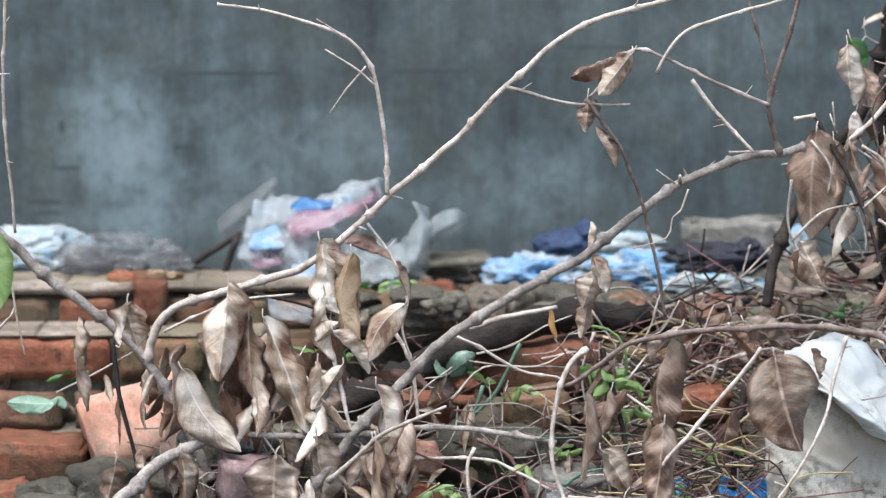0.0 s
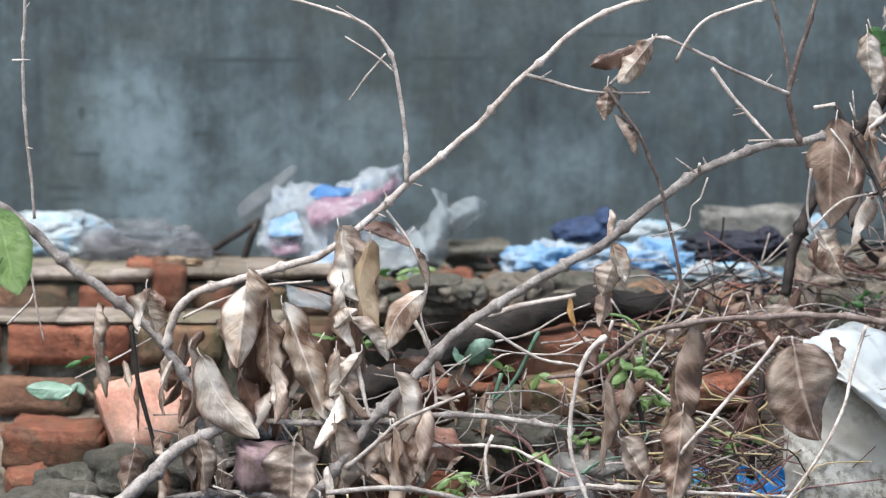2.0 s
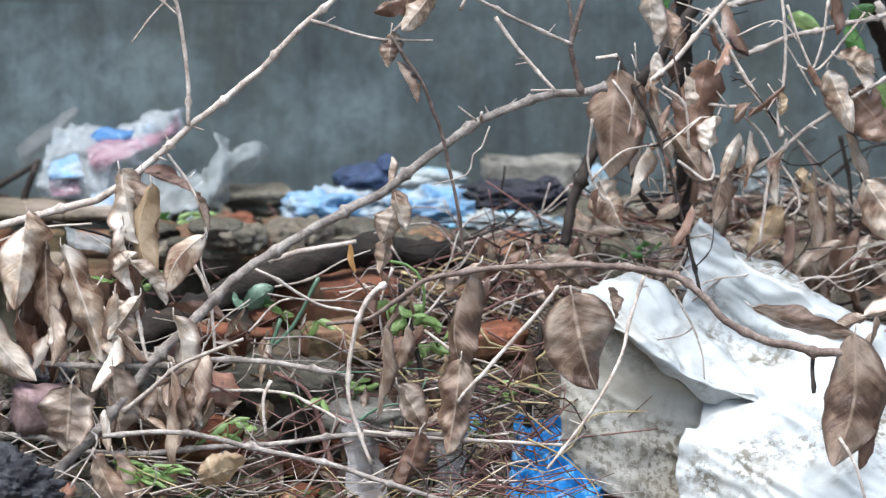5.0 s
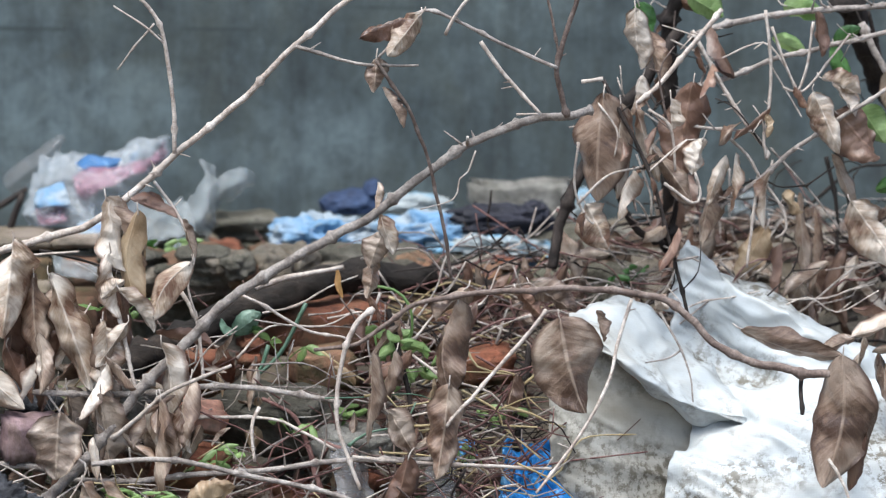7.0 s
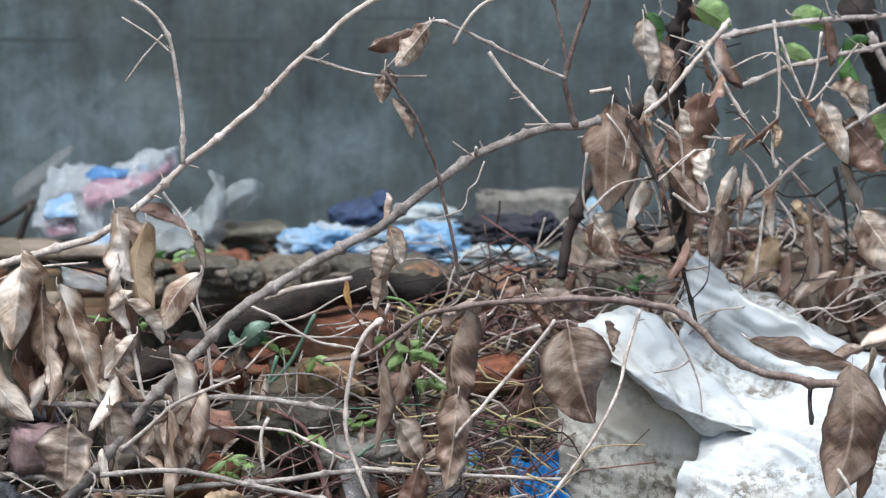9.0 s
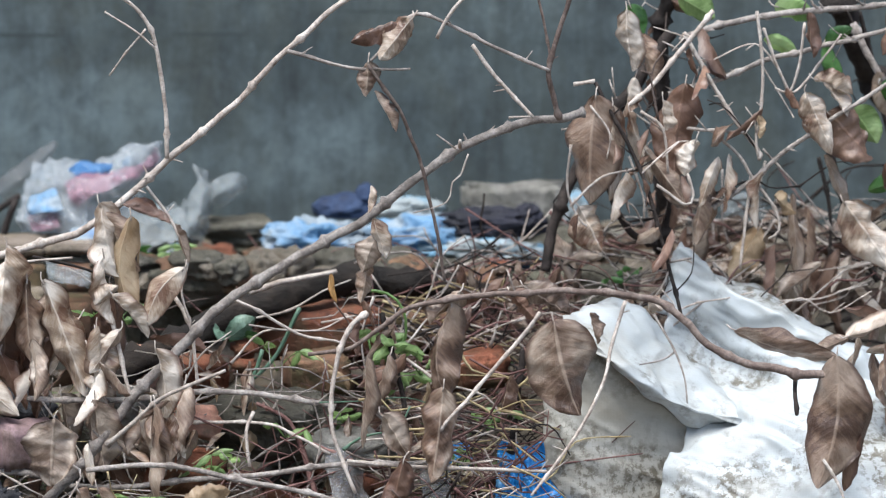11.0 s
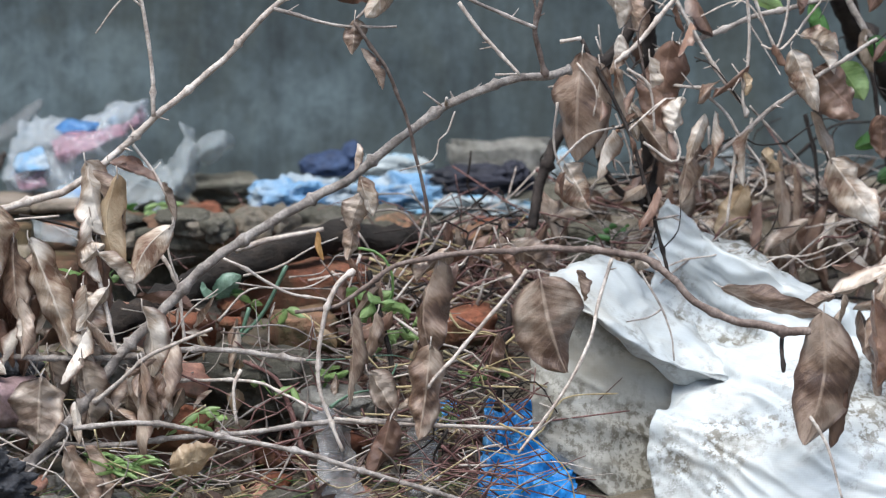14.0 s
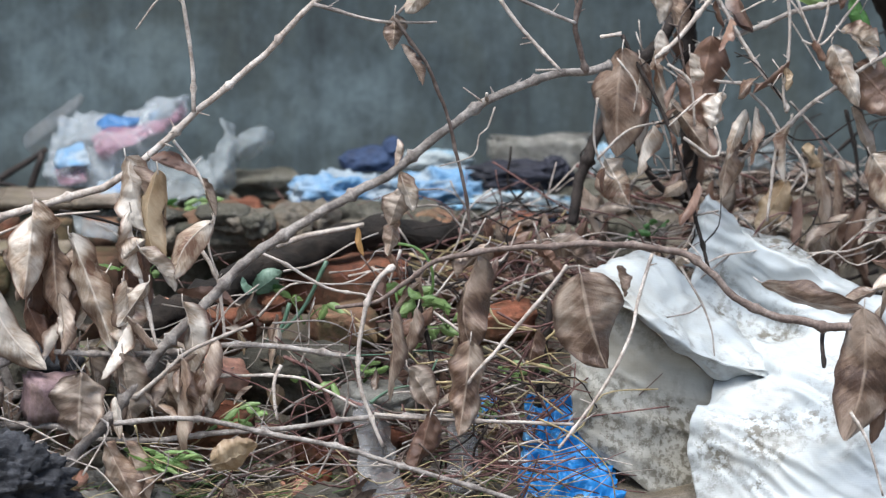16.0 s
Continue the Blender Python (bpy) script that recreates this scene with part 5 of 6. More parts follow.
leaf(b, DRY, 530, 930, 590, 1050, 90, 4.76, 0.3, 0.1, 0.9)

cluster(b, (DRY, DRY_PALE, DRY_RED), 180, 780, 720, 880, 4.86, 4.94, 20, (60, 120), 53)

cluster(b, (DRY_PALE, DRY), 540, 770, 760, 860, 4.82, 4.86, 8, (60, 110), 58)

# long diagonal branch
b = branch("long grey diagonal dead branch with short spurs", 700, 690, 4.88)
stem("stem", b, BARK, 10, 7.5, 4.82, 4.95, (430, 985), (480, 945), (550, 872), (620, 776), (700, 690), (800, 592), (920, 515), (1040, 448), (1120, 386), (1204, 326), (1290, 287), (1385, 270), (1425, 262), knots=0.1, seg=11, buds=8)
stem("spur", b, PALE, 3.4, 2.2, 4.9, 4.88, (1204, 326), (1203, 312), knots=0)
stem("spur", b, PALE, 1.8, 1.0, 4.9, 4.88, (1195, 325), (1162, 301), knots=0)
stem("spur", b, PALE, 4.4, 2.6, 4.84, 4.82, (580, 850), (640, 800), (690, 760), (790, 720), knots=0.08)
stem("twig", b, PALE, 1.6, 0.8, 4.88, 4.88, (1218, 335), (1205, 372), (1190, 385), (1180, 420), (1120, 440), knots=0.04)
stem("twig", b, PALE, 3, 2, 4.9, 4.92, (800, 592), (850, 615), (920, 655), (985, 668), (1000, 675), knots=0.08)
stem("twig", b, PALE, 2.6, 1.2, 4.9, 4.9, (540, 880), (640, 850), (690, 800), (740, 700), (800, 650), knots=0.08)
stem("twig", b, PALE, 4, 2.5, 4.94, 4.9, (700, 590), (728, 640), (738, 720), (740, 745), knots=0.08)
stem("twig", b, PALE, 4.5, 3, 4.88, 4.86, (585, 618), (605, 690), (622, 770), knots=0.08)
leaf(b, DRY_PALE, 1045, 392, 1040, 440, 24, 4.86, 1.0, 0.1, 1.1)
leaf(b, DRY_PALE, 1050, 450, 1072, 522, 42, 4.86, 0.6, 0.1, 0.7)
leaf(b, DRY, 1055, 480, 1030, 545, 56, 4.87, 0.3, 0.1, 1.0)
leaf(b, DRY, 1040, 530, 1028, 600, 54, 4.88, 0.4, 0.1, 1.0)
leaf(b, AMBER, 975, 548, 985, 600, 14, 4.9, 0.2, 0.0, 0.3)

# upper twigs with the torn leaf
b = branch("thin dead twigs with a torn curled leaf", 1365, 200, 4.88, "dead_twig")
stem("stem", b, BARK, 3.4, 2.6, 4.9, 4.86, (1362, 186), (1250, 140), (1180, 105), (1122, 88), (1085, 130), (1045, 172), knots=0.07, buds=4)
stem("twig", b, BARK_BROWN, 3.2, 2.8, 4.86, 4.9, (1040, 178), (1070, 220), (1100, 265), (1118, 310), (1132, 345), (1150, 420), (1165, 480), (1176, 560), knots=0.07)
stem("stem", b, BARK_BROWN, 5, 3.4, 4.92, 4.88, (1380, 274), (1370, 240), (1362, 190), (1380, 110), (1400, 45), (1418, -30), knots=0.08, buds=3)
stem("twig", b, PALE, 3.2, 2.4, 4.88, 4.86, (1160, 130), (1185, 85), (1215, 55), (1265, 35), (1330, 15), (1400, -5), (1450, -25), knots=0.06, buds=3)
stem("twig", b, PALE, 3.6, 3, 4.92, 4.9, (1225, 141), (1265, 195), (1300, 235), (1334, 270), knots=0.06, buds=3)
stem("twig", b, BARK_BROWN, 2.6, 2.2, 4.9, 4.9, (1315, -30), (1345, 70), (1365, 165), knots=0.06)
stem("twig", b, PALE, 2, 1.2, 4.9, 4.9, (1290, 270), (1330, 268), knots=0.0)
leaf(b, DRY_RED, 1115, 92, 1008, 135, 66, 4.86, 0.5, 0.1, 1.0)
leaf(b, DRY_PALE, 1118, 95, 1060, 170, 60, 4.85, -0.4, 0.1, 0.8)
leaf(b, DRY, 1040, 172, 1035, 235, 50, 4.86, 0.4, 0.1, 1.0)
leaf(b, DRY, 1050, 225, 1088, 298, 32, 4.86, 0.8, 0.1, 1.2)

# long low horizontal branch over the sack
b = branch("dead branch arching low over the sack", *R(1100, 450), 4.82)
stem("stem", b, BARK_BROWN, 8, 3.6, 4.72, 4.86, R(1450, 588), R(1420, 586), R(1320, 574), R(1240, 540), R(1190, 490), R(1130, 452), R(1000, 441), R(900, 444), R(800, 452), R(700, 470), R(640, 510), R(590, 542), R(520, 552), knots=0.09, buds=5)
stem("twig", b, PALE, 3.2, 2.4, 4.8, 4.74, R(1086, 458), R(1062, 530), R(1042, 610), R(985, 715), R(918, 804), knots=0.06, buds=2)
stem("twig", b, BARK, 2.2, 1.2, 4.78, 4.72, R(1135, 480), R(1170, 540), R(1190, 590), R(1196, 640), knots=0.06)
stem("twig", b, BARK, 1.6, 1, 4.76, 4.74, R(1172, 548), R(1150, 562), R(1110, 570), knots=0.0)
stem("twig", b, DARK, 4, 3, 4.76, 4.72, R(1392, 590), R(1390, 625), R(1392, 660), knots=0.05)
stem("twig", b, PALE, 4.6, 3, 4.86, 4.82, R(625, 478), R(592, 510), R(565, 600), R(562, 680), R(585, 750), R(605, 800), knots=0.07)
stem("twig", b, PALE, 3.6, 3, 4.84, 4.8, R(932, 478), R(880, 545), R(800, 635), R(750, 690), knots=0.07)
stem("twig", b, DARK, 3, 2, 4.84, 4.8, R(1440, 705), R(1475, 775), R(1490, 882), knots=0.05)
stem("twig", b, PALE, 3, 2, 4.7, 4.66, R(1440, 740), R(1475, 800), R(1500, 890), knots=0.05)
leaf(b, DRY, *R(956, 492), *R(1004, 662), 146, 4.76, 0.0, 0.14, 0.7, wave=0.7, bow=-0.06)
leaf(b, DRY_DULL, *R(1464, 554), *R(1430, 792), 128, 4.7, 0.45, 0.1, 0.9, wave=0.8, bow=0.06)
leaf(b, DRY_RED, *R(1508, 610), *R(1470, 796), 56, 4.72, 1.0, 0.1, 0.9)
leaf(b, DRY, *R(1280, 508), *R(1470, 570), 56, 4.78, 0.3, 0.08, 0.9)
leaf(b, DRY, *R(905, 432), *R(985, 480), 62, 4.8, 0.3, 0.1, 0.6)
leaf(b, DRY, *R(1022, 478), *R(1032, 535), 30, 4.78, 0.7, 0.1, 0.9)
leaf(b, DRY, *R(790, 440), *R(735, 500), 70, 4.82, 0.5, 0.15, 0.9)
leaf(b, DRY_DULL, *R(775, 462), *R(762, 640), 92, 4.82, 0.6, 0.12, 1.1, wave=1.4, bow=-0.12)
leaf(b, DRY, *R(760, 612), *R(740, 780), 88, 4.8, 0.3, 0.1, 1.0, wave=1.4)
leaf(b, DRY, *R(625, 555), *R(615, 720), 40, 4.82, 1.0, 0.12, 1.1)
leaf(b, DRY, *R(650, 660), *R(700, 740), 60, 4.8, 0.5, 0.1, 0.9)
leaf(b, DRY_RED, *R(690, 740), *R(660, 850), 66, 4.79, 0.3, 0.1, 0.9)
leaf(b, DRY_RED, *R(880, 445), *R(925, 490), 60, 4.86, 0.6, 0.1, 0.9)
leaf(b, DRY_PALE, *R(1130, 455), *R(1150, 475), 40, 4.8, 0.2, 0.1, 0.8)
leaf(b, DRY_RED, *R(1555, 530), *R(1560, 690), 70, 4.72, 0.4, 0.1, 0.9)
leaf(b, DRY, *R(1480, 520), *R(1600, 470), 60, 4.8, 0.3, 0.1, 0.9)
leaf(b, DRY, *R(880, 590), *R(860, 680), 40, 4.9, 0.7, 0.1, 0.9)

cluster(b, (DRY, DRY_RED), 1020, 560, 1240, 860, 4.88, 4.96, 12, (50, 110), 54)
cluster(b, (DRY, DRY_RED, DRY_PALE), *R(1440, 440), *R(1640, 660), 4.86, 4.96, 12, (70, 150), 55, 0.6)

# lower stems across the litter
b = branch("long low dead stem across the leaf litter", *R(400, 775), 4.8)
stem("stem", b, BARK, 4.6, 4, 4.8, 4.74, R(130, 756), R(260, 750), R(400, 775), R(520, 800), R(640, 834), R(760, 870), R(880, 910), knots=0.09, buds=4)
stem("stem", b, BARK, 5, 4.4, 4.86, 4.84, R(80, 785), R(200, 787), R(320, 775), R(440, 766), R(560, 748), R(730, 746), knots=0.09, buds=3)
stem("stem", b, PALE, 3.4, 3, 4.82, 4.82, R(590, 742), R(730, 752), R(860, 758), R(945, 760), knots=0.09)
stem("twig", b, PALE, 3, 2.4, 4.9, 4.88, R(290, 672), R(440, 675), R(500, 698), R(560, 730), knots=0.07)
stem("twig", b, PALE, 3.2, 2.6, 4.88, 4.86, R(425, 655), R(412, 690), R(418, 752), knots=0.06)
stem("twig", b, PALE, 2, 1.4, 4.82, 4.78, R(100, 745), R(120, 770), R(75, 850), knots=0.06)
stem("twig", b, WINE, 3.6, 2.6, 4.94, 4.88, R(430, 640), R(480, 665), R(510, 700), R(600, 740), knots=0.07)
leaf(b, DRY, *R(250, 640), *R(255, 840), 48, 4.82, 0.6, 0.1, 0.9)
leaf(b, DRY_PALE, *R(225, 650), *R(270, 760), 40, 4.84, 0.2, 0.1, 0.9)
leaf(b, DRY, *R(150, 790), *R(190, 900), 60, 4.78, 0.4, 0.1, 0.9)
leaf(b, DRY_PALE, *R(240, 800), *R(245, 860), 30, 4.8, 0.4, 0.1, 0.9)
leaf(b, TAN, *R(300, 832), *R(385, 800), 70, 4.74, 0.5, 0.1, 0.5)

# standing bush at the side
b = branch("standing dead bush with dark stems and clusters of curled brown leaves", *R(1150, 420), 5.25, "dead_bush")
# it grows from behind the sack
BACK[b] = 0.17
stem("stem", b, DARK, 17, 15, 5.1, 5.0, R(1160, 420), R(1145, 330), R(1152, 200), R(1148, 80), R(1150, -40), R(1165, -130), knots=0.15, seg=12)
stem("stem", b, DARK, 10, 12, 4.92, 4.98, R(940, 405), R(955, 330), R(980, 260), R(1040, 150), R(1110, 60), R(1165, -20), knots=0.15, seg=11)
stem("stem", b, DARK, 6, 7, 4.9, 4.95, R(1050, 245), R(1070, 300), R(1100, 340), R(1140, 356), knots=0.1)
stem("stem", b, DARK, 3.8, 3.2, 4.84, 4.8, R(1030, 68), R(1050, 110), R(1090, 185), R(1120, 250), R(1150, 350), R(1185, 485), knots=0.09, buds=4)
stem("twig", b, PALE, 3.6, 3, 4.84, 4.84, R(990, 72), R(1028, 66), knots=0.05)
stem("twig", b, PALE, 4.5, 4, 4.86, 4.86, R(1240, -60), R(1190, 0), R(1130, 72), R(1090, 110), knots=0.07, buds=2)
stem("twig", b, PALE, 4.2, 3.4, 4.88, 4.84, R(1185, -20), R(1215, 30), R(1268, 120), R(1318, 185), R(1322, 205), knots=0.07, buds=4)
stem("twig", b, BARK, 5, 4, 4.92, 4.88, R(1160, 90), R(1260, 60), R(1330, 28), R(1400, 10), R(1480, -10), R(1600, -40), knots=0.08, buds=4)
stem("stem", b, BARK, 6.5, 5, 4.94, 4.9, R(1180, -8), R(1200, -19), R(1277, -41), R(1386, -59), R(1519, -71), R(1640, -90), knots=0.07, buds=4)
stem("twig", b, PALE, 3, 2.4, 4.86, 4.84, R(1318, -60), R(1328, 40), R(1326, 110), R(1318, 160), R(1322, 200), knots=0.07, buds=2)
stem("twig", b, PALE, 2.6, 2.2, 4.88, 4.88, R(1405, -40), R(1395, 30), R(1378, 84), R(1350, 78), knots=0.06)
stem("twig", b, PALE, 2.6, 2, 4.88, 4.88, R(1330, -30), R(1360, 50), R(1385, 85), R(1440, 20), R(1470, -20), knots=0.06)
stem("twig", b, BARK, 4.5, 3.5, 4.86, 4.82, R(1240, 290), R(1310, 240), R(1370, 190), R(1440, 140), R(1520, 90), R(1560, 65), knots=0.08, buds=4)
stem("twig", b, PALE, 3, 2.2, 4.86, 4.84, R(1185, 148), R(1240, 154), R(1296, 156), knots=0.05)
stem("twig", b, PALE, 3, 2.4, 4.86, 4.84, R(1245, 158), R(1290, 200), R(1310, 235), R(1350, 290), R(1358, 330), R(1340, 345), knots=0.06, buds=3)
stem("twig", b, PALE, 3.2, 2.4, 4.86, 4.84, R(1308, 235), R(1300, 300), R(1290, 400), knots=0.06)
stem("twig", b, BARK, 2, 1.6, 4.9, 4.9, R(1330, 185), R(1400, 260), R(1455, 330), knots=0.06)
stem("twig", b, BARK, 2, 1.6, 4.88, 4.88, R(1215, 40), R(1200, 85), R(1208, 118), knots=0.05)
stem("twig", b, PALE, 2.6, 2, 4.82, 4.82, R(985, 290), R(1040, 238), R(1095, 222), knots=0.05)
stem("twig", b, PALE, 2.4, 1.8, 4.82, 4.82, R(985, 180), R(980, 260), R(1000, 310), R(1015, 325), knots=0.05)
stem("twig", b, PALE, 2, 1.4, 4.82, 4.82, R(1020, 110), R(1055, 160), R(1050, 205), knots=0.05)
stem("twig", b, PALE, 2.2, 1.8, 4.83, 4.83, R(1090, 200), R(1115, 270), R(1118, 310), knots=0.05)
stem("twig", b, PALE, 3, 2, 4.84, 4.84, R(1110, 120), R(1150, 150), R(1160, 230), knots=0.05)
stem("twig", b, PALE, 2.8, 2, 4.84, 4.84, R(1140, 250), R(1190, 285), R(1205, 270), R(1195, 230), knots=0.05)
stem("stem", b, DARK, 20, 24, 5.2, 5.0, R(1600, 180), R(1545, 90), R(1500, 20), R(1470, -80), knots=0.2, seg=12)
stem("stem", b, BARK, 7, 6, 4.98, 4.96, R(1490, -40), R(1530, 40), R(1600, 120), knots=0.1)
stem("stem", b, DARK, 9, 7, 5.05, 5.02, R(1450, 180), R(1470, 260), R(1500, 340), R(1540, 420), knots=0.1)
stem("twig", b, DARK, 4, 3, 5.05, 5.02, R(1430, 200), R(1450, 290), R(1450, 400), knots=0.1)
leaf(b, DRY_DULL, *R(1030, 92), *R(1018, 286), 128, 4.82, 0.2, 0.14, 0.75, wave=0.55)
leaf(b, DRY_PALE, *R(1060, 110), *R(1050, 280), 60, 4.83, 0.8, 0.1, 1.2)
leaf(b, DRY_PALE, *R(1000, 290), *R(1040, 370), 80, 4.83, 0.2, 0.1, 0.7)
leaf(b, DRY_RED, *R(1190, 70), *R(1170, 240), 96, 4.85, 0.3, 0.08, 0.8)
leaf(b, DRY_PALE, *R(1085, -60), *R(1095, 50), 66, 4.86, 0.4, 0.1, 0.9)
leaf(b, DRY_PALE, *R(1090, 120), *R(1130, 250), 60, 4.85, 0.5, 0.1, 1.2)
leaf(b, DRY, *R(1120, 190), *R(1195, 290), 66, 4.84, 0.3, 0.15, 0.9)
leaf(b, DRY_PALE, *R(1210, 170), *R(1190, 235), 60, 4.84, 0.2, 0.15, 0.9)
leaf(b, DRY_PALE, *R(1250, 200), *R(1215, 290), 36, 4.84, 0.6, 0.1, 1.0)
leaf(b, DRY_PALE, *R(1268, 195), *R(1255, 300), 34, 4.85, 0.9, 0.1, 1.0)
leaf(b, DRY, *R(1228, 240), *R(1205, 360), 58, 4.86, 0.4, 0.12, 0.9)
leaf(b, TAN, *R(1322, 125), *R(1322, 168), 24, 4.83, 0.3, 0.1, 1.1)
leaf(b, DRY_PALE, *R(1405, 85), *R(1455, 195), 70, 4.82, 0.2, 0.18, 0.9)
leaf(b, DRY_RED, *R(1445, 120), *R(1525, 205), 96, 4.84, 0.2, 0.06, 0.4)
leaf(b, DRY_PALE, *R(1420, 60), *R(1490, 90), 60, 4.83, 0.7, 0.2, 1.0)
leaf(b, DRY_PALE, *R(1475, 280), *R(1560, 400), 92, 4.84, 0.3, 0.1, 0.6)
leaf(b, DRY, *R(1440, 195), *R(1480, 290), 40, 4.88, 0.7, 0.1, 0.9)
leaf(b, DRY, *R(1382, 265), *R(1395, 430), 44, 4.95, 0.5, 0.08, 0.9)
leaf(b, DRY, *R(1410, 290), *R(1400, 450), 30, 4.96, 0.9, 0.08, 0.9)
leaf(b, TAN, *R(1325, 325), *R(1270, 415), 62, 4.93, 0.4, 0.08, 0.5)
leaf(b, DRY, *R(1100, -20), *R(1130, 70), 50, 4.9, 0.4, 0.1, 0.9)
leaf(b, DRY_RED, *R(1565, 200), *R(1570, 280), 50, 4.85, 0.4, 0.1, 0.9)
leaf(b, DRY, *R(1395, 450), *R(1420, 560), 30, 4.95, 0.9, 0.1, 1.0)
leaf(b, DRY_RED, *R(1410, -58), *R(1416, 24), 38, 4.86, 0.5, 0.1, 1.0)
leaf(b, DRY_PALE, *R(1100, 60), *R(1075, 130), 50, 4.87, 0.6, 0.15, 1.2)
leaf(b, DRY_PALE, *R(1150, 100), *R(1160, 190), 60, 4.86, 0.9, 0.15, 1.2)
leaf(b, DRY_PALE, *R(1440, 70), *R(1480, 130), 60, 4.83, 0.9, 0.2, 1.4)
leaf(b, TAN, *R(1350, 270), *R(1390, 300), 44, 4.9, 0.4, 0.1, 0.9)

shoots(b, (PALE, BARK, PALE, DARK), (DRY, DRY_PALE, DRY_RED), 34, 16, 5)
shoots(b, (DARK, BARK_BROWN, PALE), (DRY_RED, DRY, DRY_RED), 26, 12, 6, (0.55, 0.7))

# ---- living shrub behind and weeds ----
b = thing("green_shrub", "green-leaved shrub behind the dead bush", "shrub", S(*R(1560, 300), 5.2))
stem("stem", b, DARK, 5, 4, 5.2, 5.2, R(1600, 420), R(1570, 250), R(1540, 80), R(1500, -60), knots=0.1)
leaf(b, GREEN, *R(1490, 110), *R(1535, 175), 70, 5.12, 0.4, 0.05, 0.5, wave=0.5)
leaf(b, GREEN_DARK, *R(1520, 260), *R(1600, 230), 40, 5.12, 0.4, 0.05, 0.5, wave=0.5)
leaf(b, GREEN, *R(1330, -10), *R(1390, 15), 40, 5.12, 0.4, 0.05, 0.5, wave=0.5)
leaf(b, GREEN_DARK, *R(1560, 320), *R(1620, 300), 40, 5.12, 0.4, 0.05, 0.5, wave=0.5)
leaf(b, GREEN_DARK, *R(1440, 0), *R(1490, -30), 40, 5.12, 0.4, 0.05, 0.5, wave=0.5)
leaf(b, GREEN, *R(1178, -84), *R(1242, -46), 60, 5.12, 0.4, 0.05, 0.5, wave=0.5)
leaf(b, GREEN, *R(1350, -70), *R(1420, -50), 50, 5.12, 0.4, 0.05, 0.5, wave=0.5)
leaf(b, GREEN_DARK, *R(1540, 70), *R(1590, 100), 50, 5.12, 0.4, 0.05, 0.5, wave=0.5)
leaf(b, GREEN_DARK, *R(1090, -70), *R(1110, -10), 50, 5.12, 0.4, 0.05, 0.5, wave=0.5)
leaf(b, GREEN_DARK, *R(1470, 60), *R(1440, 0), 40, 5.12, 0.4, 0.05, 0.5, wave=0.5)
b = thing("climbing_plant", "fresh green leaves of a plant growing in front", "plant", S(-15, 520, 4.7))
stem("stem", b, GREEN_DARK, 1.6, 1.4, 4.7, 4.7, (-90, 700), (-60, 560), (-30, 480))
leaf(b, GREEN, -40, 395, -2, 548, 86, 4.7, 0.2, 0.05, 0.4, wave=0.4)


def weed(label, mat, u, v, y, n, size, seed, broad=0.4):
    """A small weed: thin stalks with paired leaves."""
    r = random.Random(seed)
    root = S(u, v, y)
    w = thing("weed", label, "weed", root, "weeds in the litter")
    for i in range(n):
        top = root + Vector((r.uniform(-1, 1), r.uniform(-0.4, 0.4), r.uniform(0.3, 1.1))) * size * 0.85
        bm = bmesh.new()
        tube(bm, [root, root.lerp(top, 0.5) + Vector((0, 0, size * 0.1)), top], 0.0011, 0.0007, 5, 0.01)
        part("stalk", bm, mat, w)
        for s in (-1, 1):
            bm = bmesh.new()
            e = top + Vector((s * r.uniform(0.3, 1), r.uniform(-0.6, 0.2), r.uniform(-0.7, 0.6))) * size * r.uniform(0.5, 0.95)
            blade(bm, top, e, size * broad, r.uniform(-1.1, 1.1), 0.15, 0.5, r.uniform(0, 40), 10, 6, 0.9)
            part("leaf", bm, mat, w)


weed("small bluish green weed in the brick gap", TEAL, 85, 745, 5.0, 2, 0.04, 1)
leaf(thing("weed", "broad bluish green leaves by the bricks", "weed", S(90, 720, 5.0), "weeds in the litter"), TEAL, 95, 715, 12, 712, 40, 4.98, 0.6, 0.05, 0.4, wave=0.5)
weed("small green weed on the bricks", GREEN_DARK, 120, 680, 5.15, 3, 0.025, 2)
weed("low green weed by the log", GREEN_DARK, 640, 535, 5.38, 4, 0.03, 3)
weed("green weed behind dry leaves", GREEN, 695, 525, 5.38, 4, 0.025, 4)
sprig = thing("weed", "pale bluish green broad-leaved sprig by the red brick", "weed", S(795, 672, 5.06), "weeds in the litter")
leaf(sprig, TEAL, 792, 662, 842, 628, 46, 5.05, 0.5, 0.1, 0.5, wave=0.6)
leaf(sprig, TEAL, 790, 665, 772, 636, 30, 5.05, 0.8, 0.1, 0.5, wave=0.6)
leaf(sprig, GREEN_DARK, 796, 668, 846, 656, 26, 5.06, 0.9, 0.1, 0.5, wave=0.6)
weed("bright green weed under the branch", GREEN, *R(570, 690), 4.94, 3, 0.03, 6)
weed("bright green weed in the twig tangle", GREEN, *R(690, 620), 4.96, 3, 0.045, 7)
weed("fresh green weed in the litter", GREEN, *R(350, 770), 4.86, 6, 0.035, 8, 0.3)
weed("fresh feathery green weed near the ground", GREEN, *R(215, 850), 4.8, 16, 0.04, 9, 0.2)
weed("green weed shoots among twigs", GREEN, *R(640, 640), 4.94, 2, 0.04, 10)
weed("pale green weed near the blue scrap", GREEN, *R(800, 760), 4.9, 4, 0.03, 11)
weed("green shoots below the bush", GREEN_DARK, *R(1080, 430), 5.1, 3, 0.03, 12)
weed("light green weed under the twisted stem", GREEN, *R(660, 560), 4.95, 3, 0.05, 13)
